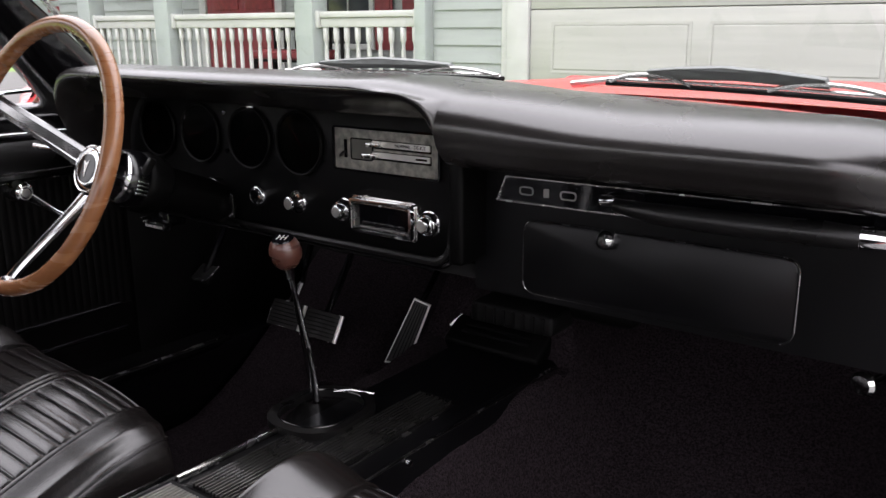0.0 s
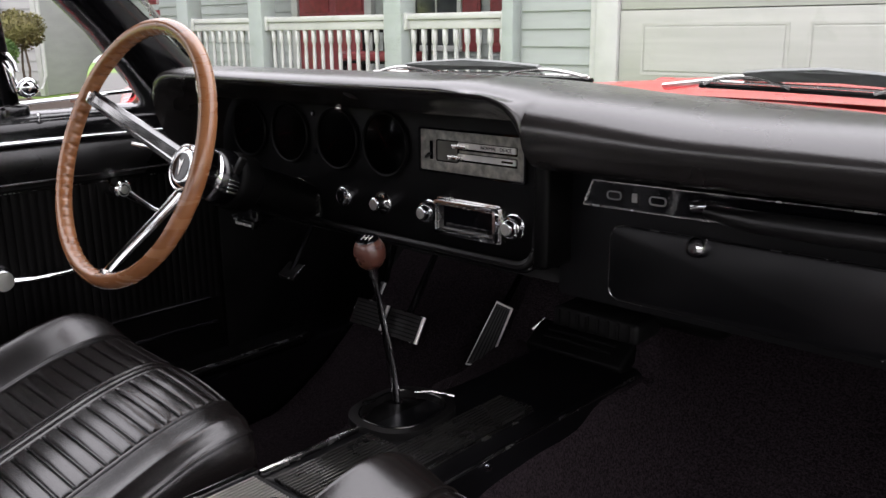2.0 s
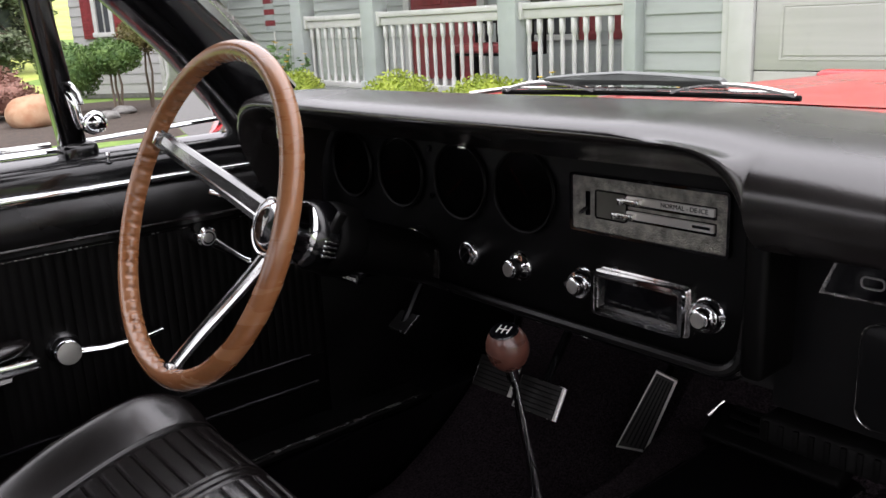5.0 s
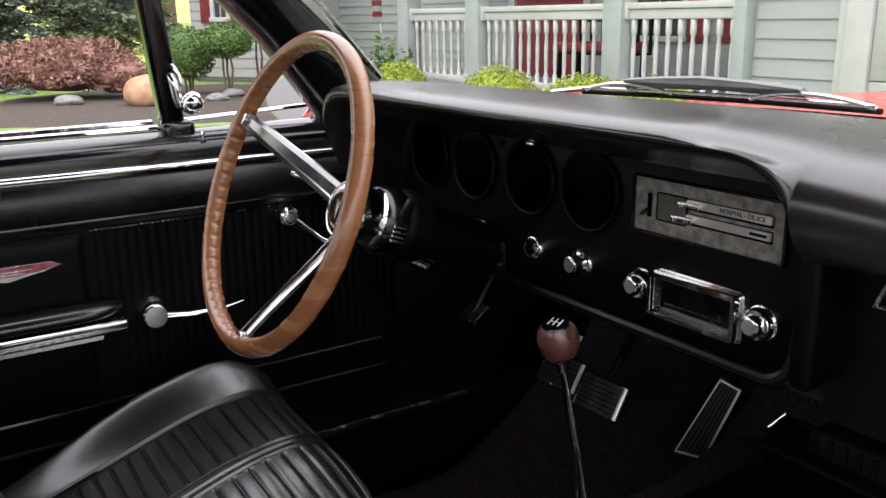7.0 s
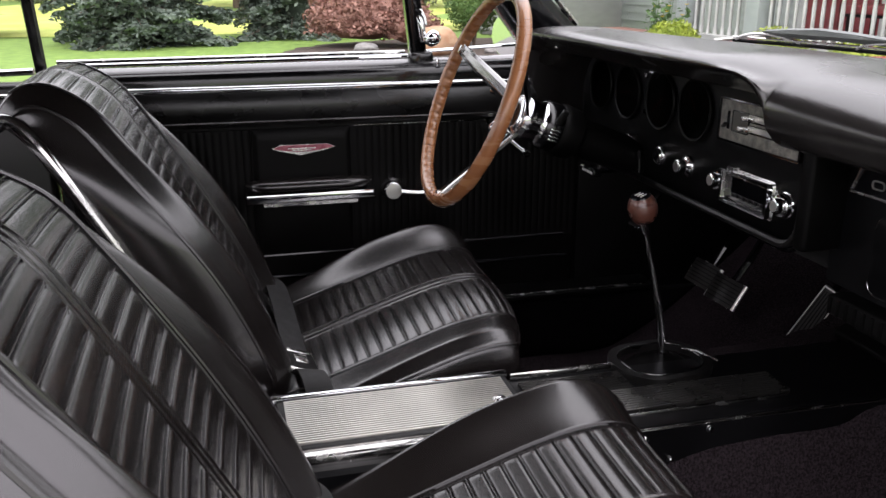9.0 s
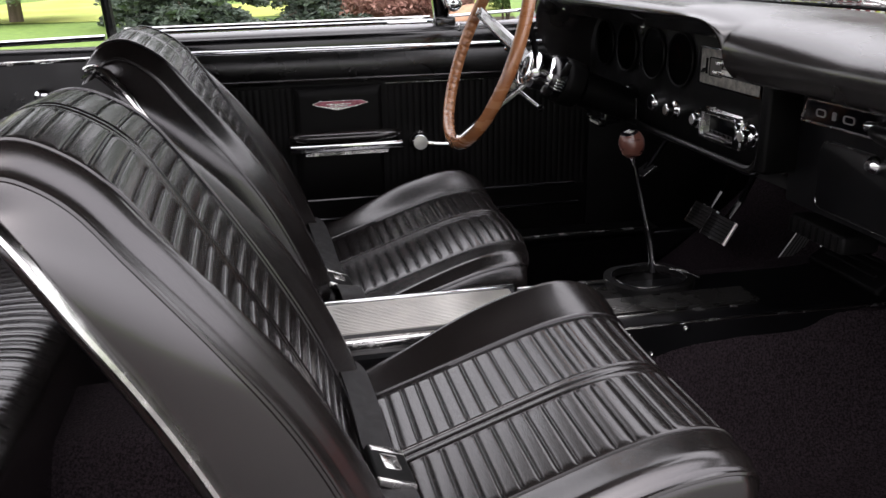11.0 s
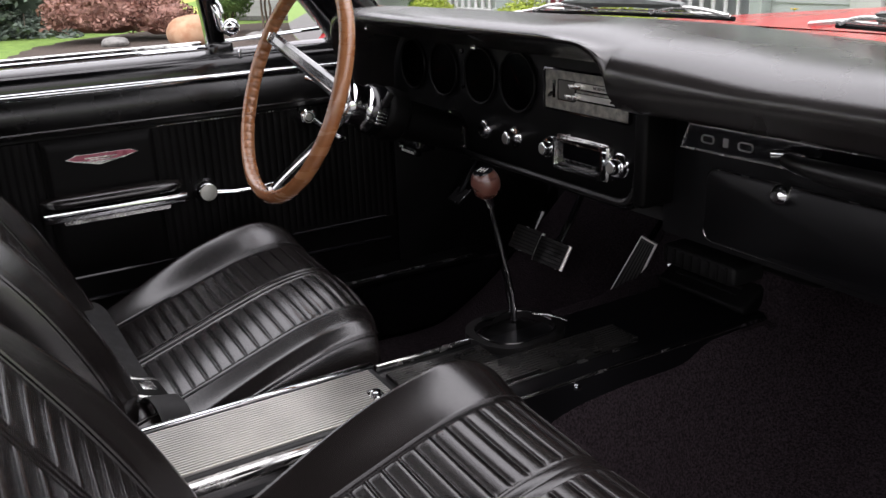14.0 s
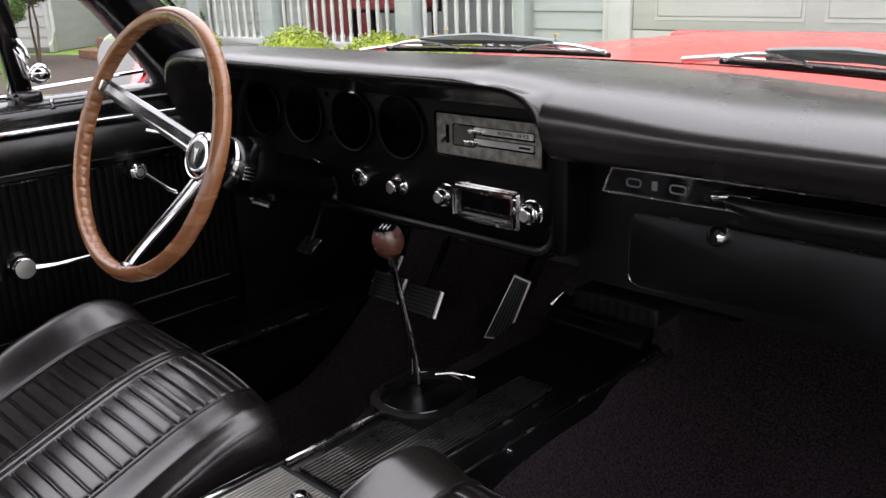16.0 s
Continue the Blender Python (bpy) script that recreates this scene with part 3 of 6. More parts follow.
def build_dash():
    d = thing("dashboard", (XC, 0.95, 0.70), "black padded dashboard with a grained instrument panel", "dashboard")
    xs = sorted(set(span(-1.42, -0.115, 80) + [-0.690 + 0.084 * math.sin(k / 40 * math.pi / 2) for k in range(41)]))
    part("dash_pad", grid(lambda u, v: pad_point(u, v), xs, span(0, 1, 60)), PAD, d, "padded black vinyl dash top with a rolled brow")
    # instrument panel
    m = facing_rear(0, 0.915, 0)
    fas = part("instrument_panel", prism(round_rect(0.765, 0.225, 0.03, cx=-1.035, cy=0.842), -0.03, 0.0, m, bevel=0.003), FASCIA, d, "grained black instrument panel")
    part("panel_rail", tube([(-1.38, 0.902, 0.735), (-1.0, 0.896, 0.735)] + [(-0.692 + 0.028 * math.sin(a), 0.897 + 0.004 * a, 0.763 - 0.028 * math.cos(a)) for a in span(0, 1.57, 8)] + [(-0.663, 0.906, 0.79)], 0.006, 8), PLASTIC, fas)
    part("panel_lip", tube([(-1.38, 0.909, 0.727), (-1.0, 0.905, 0.727)] + [(-0.692 + 0.036 * math.sin(a), 0.905 + 0.003 * a, 0.763 - 0.036 * math.cos(a)) for a in span(0, 1.4, 8)], 0.005, 8), PAINT_BLACK, fas)
    for cx in (-1.322, -1.203, -1.077, -0.962):
        g = part("gauge", lathe([(0.050, 0.0), (0.0515, 0.004), (0.050, 0.007), (0.0475, 0.006), (0.046, 0.002), (0.0455, -0.004)], facing_rear(cx, 0.9145, 0.878), 40), DULL_BLACK, d)
        part("dial", lathe([(0, 0.0012), (0.0455, 0.0012), (0.0455, 0.0008)], facing_rear(cx, 0.9142, 0.878), 40), DIAL, g)
        bm = bmesh.new()
        for k in range(25):
            a = radians(-120 + 10 * k)
            mm = facing_rear(cx, 0.9128, 0.878) @ Matrix.Rotation(-a, 4, "Z")
            add_box(bm, (-0.0004, 0.034, 0), (0.0004, 0.040 if k % 3 == 0 else 0.037, 0.0004), m=mm)
        part("dial_marks", bm, FASCIA, g, smooth=False)
        ang = {-1.203: 100, -1.077: 130, -0.962: 40}.get(cx, 120)
        part("needle", box((-0.0008, -0.006, 0), (0.0008, 0.034, 0.0008), m=facing_rear(cx, 0.912, 0.878) @ Matrix.Rotation(radians(ang), 4, "Z")), RED_PRINT, g)
        part("lens", lathe([(0, 0.0046), (0.046, 0.0042)], facing_rear(cx, 0.9142, 0.878), 40), LENS, g)
    for x, z in ((-1.14, 0.915), (-1.137, 0.851)):
        part("small_lamp", lathe([(0, 0.003), (0.004, 0.003), (0.005, 0.0)], facing_rear(x, 0.915, z), 14), BLACK_GLOSS, d)
    part("map_light_switch", box((-1.004, 0.846, 0.9345), (-0.990, 0.851, 0.9375), 0.001), CHROME_WORN, d)
    part("turn_indicator_lamp", box((-1.325, 0.808, 0.950), (-1.316, 0.815, 0.955), 0.002), CHROME, d)

    # pull knobs under the gauges
    k1 = part("lamp_knob", lathe([(0.0, 0.0125), (0.010, 0.0125), (0.0125, 0.0115), (0.0135, 0.009), (0.0155, 0.0085), (0.0175, 0.006), (0.018, 0.0)], facing_rear(-1.063, 0.915, 0.7835), 28), CHROME, d)
    part("knob_cap", lathe([(0.0, 0.0136), (0.0095, 0.0130)], facing_rear(-1.063, 0.915, 0.7835), 24), BLACK_GLOSS, k1)
    k2 = part("wiper_knob", lathe([(0.0, 0.024), (0.009, 0.024), (0.0115, 0.022), (0.0120, 0.017), (0.0105, 0.010), (0.0125, 0.008), (0.0175, 0.006), (0.0195, 0.003), (0.0195, 0.0)], facing_rear(-0.972, 0.915, 0.7835), 28), CHROME, d)
    part("knob_face", lathe([(0.0, 0.0249), (0.0085, 0.0245)], facing_rear(-0.972, 0.915, 0.7835), 24), BRUSHED, k2)
    # ignition hood and key
    ig = part("ignition_hood", lathe([(0.030, 0.0), (0.031, 0.012), (0.028, 0.018), (0.022, 0.012), (0.020, 0.0)], facing_rear(-1.165, 0.914, 0.775), 28), PLASTIC, d)
    part("bright_arc", tube([(-1.165 + 0.029 * math.cos(a), 0.8965, 0.775 + 0.029 * math.sin(a)) for a in span(0.7, 1.9, 9)], 0.0016, 6), CHROME, ig)
    part("key_tab", prism([(-0.008, -0.022), (0.006, -0.022), (0.004, 0.016), (-0.001, 0.018)], 0.0, 0.003, facing_rear(-1.116, 0.899, 0.765)), CHROME_WORN, ig)

    # heater control
    cx, cz, w, h = -0.787, 0.878, 0.194, 0.060
    mh = facing_rear(cx, 0.914, cz)
    hp = part("heater_panel", prism(round_rect(w, h, 0.003, 3), 0.0, 0.004, mh, bevel=0.001), SILVER_GRAIN, d, "grained silver heater control plate")
    part("plate_border", frame_plate(round_rect(w + 0.006, h + 0.006, 0.005, 3), round_rect(w, h, 0.003, 3), 0.0, 0.006, mh), BLACK_GLOSS, hp)
    part("slot_window", prism(round_rect(0.040, 0.029, 0.002, 2, -0.042, 0.001), 0.004, 0.0052, mh), SLOT_GREY, hp)
    part("slot_rim", frame_plate(round_rect(0.043, 0.032, 0.003, 2, -0.042, 0.001), round_rect(0.040, 0.029, 0.002, 2, -0.042, 0.001), 0.004, 0.0062, mh), BLACK_GLOSS, hp)
    part("fan_slot", prism(round_rect(0.006, 0.027, 0.001, 2, -0.0745, 0.0), 0.004, 0.005, mh), BLACK_GLOSS, hp)
    part("fan_lever", prism([(-0.081, -0.012), (-0.074, -0.006), (-0.074, -0.003), (-0.081, -0.009)], 0.005, 0.012, mh), PLASTIC, hp)
    for zz, tip in ((0.010, -0.022), (-0.006, -0.030)):
        part("slider_channel", prism(round_rect(0.106, 0.0125, 0.001, 2, 0.032, zz), 0.004, 0.0048, mh), BLACK_GLOSS, hp)
        part("slider_rail", prism(round_rect(0.104, 0.0082, 0.001, 2, 0.032, zz + 0.0012), 0.004, 0.0075, mh), BRUSHED, hp)
        lv = part("slider_lever", box((tip, zz - 0.003, 0.005), (tip + 0.022, zz + 0.003, 0.014), 0.001, m=mh), CHROME_WORN, hp)
        part("lever_tip", box((tip - 0.003, zz - 0.0035, 0.008), (tip, zz + 0.0035, 0.017), 0.001, m=mh), CHROME, lv)
    letters("lettering", "NORMAL - DE-ICE", 0.0068, mh @ pose(0.050, 0.0112, 0.0076), BLACK_GLOSS, hp)
    part("print_bars", prism(round_rect(0.020, 0.003, 0.0005, 1, 0.070, -0.0048), 0.0075, 0.0079, mh), BLACK_GLOSS, hp)

    # radio
    mr = facing_rear(-0.787, 0.915, 0.783)
    r = part("radio", frame_plate(round_rect(0.117, 0.050, 0.004, 3), round_rect(0.109, 0.042, 0.003, 3), 0.0, 0.020, mr), CHROME, d, "chrome framed radio with two knobs")
    part("radio_rim", frame_plate(round_rect(0.123, 0.056, 0.005, 3), round_rect(0.118, 0.051, 0.004, 3), 0.0, 0.009, mr), CHROME_WORN, r)
    part("inner_rim", frame_plate(round_rect(0.105, 0.038, 0.003, 3), round_rect(0.102, 0.035, 0.002, 3), 0.010, 0.0165, mr), CHROME_WORN, r)
    part("radio_screen", prism(round_rect(0.108, 0.041, 0.002, 3), 0.0, 0.011, mr), BLACK_GLOSS, r)
    for i in range(5):
        part("push_button", box((-0.039 + i * 0.0162, -0.0145, 0.010), (-0.0255 + i * 0.0162, -0.0085, 0.0130), 0.001, m=mr), BLACK_GLOSS, r)
    for sx in (-0.084, 0.078):
        kb = part("radio_knob", lathe([(0.0, 0.022), (0.0085, 0.022), (0.0105, 0.0205), (0.0115, 0.016), (0.0115, 0.013), (0.0150, 0.0125), (0.0170, 0.010), (0.0175, 0.006), (0.0165, 0.0025), (0.0185, 0.002), (0.0185, 0.0)], mr @ pose(sx, 0, 0), 28), CHROME, r)
        part("knob_face", lathe([(0.0, 0.0230), (0.0080, 0.0225)], mr @ pose(sx, 0, 0), 20), BRUSHED, kb)
        part("tuning_tab", box((-0.024, -0.003, 0.005), (-0.015, 0.003, 0.010), 0.001, m=mr @ pose(sx, 0, 0, 0, 0, 10 if sx < 0 else 190)), CHROME, kb)

    # lower passenger dash
    low = part("lower_dash", prism(round_rect(0.545, 0.19, 0.006, 4, -0.385, 0.785), -0.03, 0.0, facing_rear(0, 0.952, 0)), DASH_PAINT, d)
    part("side_cheek", box((-0.664, 0.893, 0.735), (-0.640, 0.96, 0.885), 0.008, 3), DULL_BLACK, d)
    part("dash_under", box((-1.40, 0.965, 0.695), (-0.115, 1.40, 0.722), 0.01), HEADLINER, d)
    return d


DASH = build_dash()


def build_glovebox():
    """The door hangs in the lower dash; its face leans forward towards the bottom."""
    g = thing("glovebox_door", (-0.40, 0.93, 0.70), "glossy black glovebox door with a chrome lock", "glovebox")
    m = facing_rear(-0.397, 0.9485, 0.752)
    part("door_panel", prism(round_rect(0.352, 0.100, 0.016, 5), -0.004, 0.006, m, bevel=0.003), DASH_PAINT, g)
    part("bright_edge", tube([m @ Vector((x, y, 0.0045)) for x, y in round_rect(0.3535, 0.1015, 0.0165, 5)], 0.0005, 6, closed=True), CHROME_WORN, g)
    lk = part("lock", lathe([(0.0, 0.020), (0.006, 0.020), (0.008, 0.018), (0.012, 0.014), (0.0135, 0.008), (0.013, 0.0)], facing_rear(-0.450, 0.945, 0.793), 24), CHROME, g)
    part("keyhole", box((-0.0006, -0.004, 0.019), (0.0006, 0.004, 0.0206), m=facing_rear(-0.450, 0.945, 0.793)), BLACK_GLOSS, lk)
    return g


build_glovebox()


def build_plate():
    p = thing("dash_emblem_plate", (-0.37, 0.925, 0.83), "long black dash plate with thin bright border and raised badge shapes", "trim plate")
    m = facing_rear(0, 0.930, 0)
    out = [(-0.606, 0.827), (-0.105, 0.832), (-0.105, 0.866), (-0.592, 0.862)]
    inn = [(-0.602, 0.829), (-0.107, 0.834), (-0.107, 0.864), (-0.590, 0.860)]
    part("plate_face", prism(out, -0.02, 0.003, m), BLACK_GLOSS, p, smooth=False)
    part("plate_border", frame_plate(out, inn, 0.003, 0.0052, m), CHROME_WORN, p, smooth=False)
    part("badge_bar", prism(round_rect(0.0075, 0.0112, 0.001, 2, -0.5305, 0.8445), 0.003, 0.0046, m), BADGE_METAL, p, smooth=False)
    for x, w in ((-0.560, 0.021), (-0.499, 0.023)):
        o, i = (round_rect(w - e, 0.0112 - e, 0.0048 - e / 2, 5, x, 0.8445) for e in (0.0, 0.0030))
        part("badge_shape", frame_plate(o, i, 0.003, 0.0048, m), BADGE_METAL, p, smooth=False)
    # assist bar
    b = thing("grab_bar", (-0.29, 0.90, 0.845), "black padded grab bar with chrome ends on the dash", "grab bar")
    part("bar_grip", tube([(-0.425, 0.908, 0.845), (-0.40, 0.897, 0.845), (-0.36, 0.89, 0.845), (-0.28, 0.886, 0.846), (-0.19, 0.886, 0.848), (-0.155, 0.888, 0.848)], [0.008, 0.010, 0.0125, 0.0135, 0.0135, 0.012], 14), VINYL_BACK, b)
    part("chrome_end", tube([(-0.158, 0.888, 0.848), (-0.135, 0.890, 0.848), (-0.120, 0.915, 0.848), (-0.118, 0.93, 0.848)], 0.0115, 12), CHROME, b)
    part("chrome_socket", tube([(-0.452, 0.924, 0.846), (-0.445, 0.914, 0.847), (-0.42, 0.912, 0.851), (-0.405, 0.916, 0.851)], [0.004, 0.007, 0.006, 0.005], 10), CHROME, b)


build_plate()


def build_underdash():
    h = thing("heater_box", (XC + 0.12, 1.1, 0.55), "black heater box under the dashboard", "heater")
    part("case", box((-0.70, 1.04, 0.635), (-0.45, 1.34, 0.70), 0.02, 3), DULL_BLACK, h)
    part("duct", box((-0.69, 0.985, 0.625), (-0.55, 1.05, 0.655), 0.006, 3), RUBBER, h)
    for k in range(8):
        part("duct_slat", box((-0.683 + k * 0.0165, 0.982, 0.628), (-0.677 + k * 0.0165, 0.988, 0.652), 0.001), DULL_BLACK, h)
    part("outlet", lathe([(0.018, 0.0), (0.020, 0.05), (0.015, 0.06), (0.014, 0.05)], pose(-0.585, 1.02, 0.69, 70, 0, -60), 20), BLACK_GLOSS, h)
    part("hose", tube([(-0.62, 1.03, 0.690), (-0.585, 1.0, 0.700), (-0.55, 1.0, 0.722), (-0.515, 1.0, 0.735), (-0.485, 1.01, 0.755)], [0.016, 0.017, 0.014, 0.014, 0.015], 12), BLACK_GLOSS, h, "glossy black heater hose")
    f = thing("floor_vent", (-0.80, 1.22, 0.50), "black floor vent with a bright lever at the tunnel front", "vent")
    mm = pose(-0.78, 1.24, 0.53, 32, 0, 0)
    part("vent_body", box((-0.10, -0.08, -0.02), (0.10, 0.08, 0.012), 0.008, 3, mm), DULL_BLACK, f)
    for k in range(7):
        part("vent_slat", box((-0.07, -0.055 + k * 0.016, 0.010), (0.07, -0.049 + k * 0.016, 0.016), 0.001, m=mm), RUBBER, f)
    part("vent_lever", tube([(-0.885, 1.20, 0.512), (-0.87, 1.225, 0.535), (-0.845, 1.235, 0.545)], 0.0028, 8), CHROME_WORN, f)
    k = thing("kick_vent_knob", (-0.135, 0.97, 0.67), "round chrome vent pull knob on the kick panel", "knob")
    part("knob", lathe([(0.0, 0.018), (0.011, 0.017), (0.0145, 0.012), (0.0135, 0.006), (0.005, 0.0), (0.005, -0.04)], pose(-0.146, 0.985, 0.664, 90, 0, -20), 24), CHROME, k)


build_underdash()


# ---- steering wheel and column ----
def build_wheel():
    c = Vector((-1.155, 0.59, 0.883))
    tilt = 20.9
    w = thing("steering_wheel", c, "wood rimmed steering wheel with three slotted chrome spokes", "steering wheel")
    m = facing_rear(*c, tilt)                  # z of this pose faces the driver
    R = 0.1865

    def rim(u, v):
        a, b = u * 2 * math.pi, v * 2 * math.pi
        rr = 0.0118
        inner = math.cos(b) < -0.2
        wave = 0.0020 * max(0.0, math.sin(a * 64)) ** 0.7 * smooth01((-math.cos(b) - 0.55) / 0.45) if inner else 0.0
        rad = R + (rr - wave) * math.cos(b)
        return m @ Vector((rad * math.cos(a), rad * math.sin(a), rr * 1.06 * math.sin(b)))
    part("wooden_rim", grid(rim, span(0, 1 - 1 / 640, 640), span(0, 1 - 1 / 18, 18), True, True), WOOD, w, "varnished wooden rim with finger grips")
    hub_z = -0.132
    for ang in (154.6, 36, 275.5):
        a = radians(ang)
        d = Vector((math.cos(a), math.sin(a), 0))
        s = Vector((-d.y, d.x, 0))
        bm = bmesh.new()
        n = 12
        rows = []
        for i in range(n):
            t = i / (n - 1)
            r = 0.030 + (R - 0.008 - 0.030) * t
            zz = hub_z + 0.034 + (0.0 - (hub_z + 0.034)) * (0.85 * t + 0.15 * smooth01(t))
            wd = 0.0165 - 0.005 * t
            prof = [(-wd, -0.003), (-wd, 0.0025), (-wd * 0.55, 0.0035), (-wd * 0.45, 0.001), (wd * 0.45, 0.001), (wd * 0.55, 0.0035), (wd, 0.0025), (wd, -0.003)]
            rows.append([bm.verts.new(m @ (d * r + s * p + Vector((0, 0, zz + q)))) for p, q in prof])
        for A, B in zip(rows, rows[1:]):
            for k in range(8):
                bm.faces.new((A[k], A[(k + 1) % 8], B[(k + 1) % 8], B[k]))
        bm.faces.new(rows[0]), bm.faces.new(rows[-1])
        sp = part("spoke", bm, SPOKE, w, "slotted chrome spoke", sharp=0.5)
        part("rim_clip", box((R - 0.016, -0.009, -0.011), (R - 0.004, 0.009, 0.006), 0.002, m=m @ Matrix.Rotation(a, 4, "Z")), CHROME_WORN, sp)
    hub = part("hub_cap", lathe([(0.0, 0.012), (0.020, 0.0115), (0.0225, 0.0125), (0.031, 0.0105), (0.037, 0.004), (0.039, -0.006), (0.0385, -0.016), (0.036, -0.026), (0.037, -0.034), (0.041, -0.040)], m @ pose(-0.003, 0, hub_z + 0.033), 40), CHROME, w, "chrome horn cap with dark emblem")
    part("cap_emblem", lathe([(0.0, 0.0136), (0.0215, 0.0132), (0.022, 0.012)], m @ pose(-0.003, 0, hub_z + 0.033), 36), BLACK_GLOSS, hub)
    part("emblem_mark", prism([(-0.006, 0.012), (0.0, 0.008), (0.006, 0.012), (0.003, 0.0), (0.0, -0.013), (-0.003, 0.0)], 0.0136, 0.0144, m @ pose(-0.003, 0, hub_z + 0.033)), CHROME_WORN, hub)
    part("hub_ring", tube([m @ pose(-0.003, 0, hub_z + 0.033) @ Vector((0.0345 * math.cos(t), 0.0345 * math.sin(t), 0.0075)) for t in span(0, 6.283 - 0.16, 40)], 0.0022, 6, closed=True), CHROME_WORN, hub)

    col = thing("steering_column", c + Vector((0, 0.25, -0.1)), "black steering column with chrome collar and stalks", "steering column")
    mc = m @ pose(-0.003, 0, hub_z)
    part("collar", lathe([(0.026, -0.002), (0.040, -0.004), (0.044, -0.010), (0.045, -0.020), (0.046, -0.030), (0.044, -0.036)], mc, 36), PAINT_BLACK, col)
    part("jacket", lathe([(0.044, -0.036), (0.046, -0.038), (0.048, -0.048), (0.046, -0.075), (0.036, -0.085), (0.034, -0.18), (0.034, -0.40)], mc, 36), DULL_BLACK, col)
    part("turn_stalk", tube([Vector(p) for p in ((-1.195, 0.715, 0.862), (-1.25, 0.697, 0.868), (-1.307, 0.676, 0.874))], [0.003, 0.0035, 0.0055], 10), CHROME, col, "chrome turn signal stalk")
    part("hazard_lever", box((0.028, 0.005, -0.03), (0.036, 0.055, -0.018), 0.002, m=mc @ Matrix.Rotation(radians(-25), 4, "Z")), PLASTIC, col)
    for k in range(4):
        part("collar_rib", box((0.043, -0.022 + k * 0.006, -0.032), (0.048, -0.018 + k * 0.006, -0.012), 0.001, m=mc), CHROME, col)


build_wheel()


# ---- pedals ----
def pedal(name, at, right, up, w, h, label, arm_to):
    """A bowed rubber pad; right and up are its edges' directions."""
    p = thing(name, at, label, "pedal", "foot pedals")
    r = Vector(right).normalized()
    u0 = Vector(up)
    u0 = (u0 - r * u0.dot(r)).normalized()
    m = Matrix((r, u0, r.cross(u0))).transposed().to_4x4()
    m.translation = at
    bow = lambda x: 0.010 * (1 - x * x)
    pad = grid(lambda u, v: m @ Vector((u * w / 2, v * h / 2, bow(u))), span(-1, 1, 10), span(-1, 1, 4))
    bmesh.ops.solidify(pad, geom=pad.faces[:], thickness=0.008)
    part("rubber_pad", pad, PEDAL_RUBBER, p, sharp=0.5)
    bm = bmesh.new()
    for k in range(6):
        y = -h / 2 + h * (k + 1) / 7
        tube([m @ Vector((v * w / 2 * 0.9, y, bow(v) + 0.001)) for v in span(-1, 1, 6)], 0.0012, 5, bm=bm)
    part("ribs", bm, RUBBER, p)
    part("bright_edge", tube([m @ Vector((w / 2 + 0.001, v * h / 2, 0.001)) for v in (-1, 0, 1)], 0.0042, 8), BRUSHED, p)
    part("bright_rim", tube([m @ Vector((x * w / 2, y * h / 2, bow(x))) for x, y in ((1, 1), (0, 1), (-1, 1), (-1, -1), (0, -1), (1, -1))], 0.0011, 5), CHROME_WORN, p)
    part("arm", tube([m @ Vector((0, 0, -0.004)), Vector(at) + Vector((0, 0.05, 0.06)), arm_to], 0.008, 8), PAINT_BLACK, p)


pedal("brake_pedal", (-1.163, 1.138, 0.470), (0.077, 0.017, -0.008), (0.008, 0.030, 0.045), 0.080, 0.056, "black ribbed brake pedal with bright edge", (-1.10, 1.22, 0.70))
pedal("clutch_pedal", (-1.302, 1.172, 0.456), (0.077, 0.017, -0.008), (0.008, 0.030, 0.045), 0.080, 0.056, "black ribbed clutch pedal with bright edge", (-1.25, 1.24, 0.70))


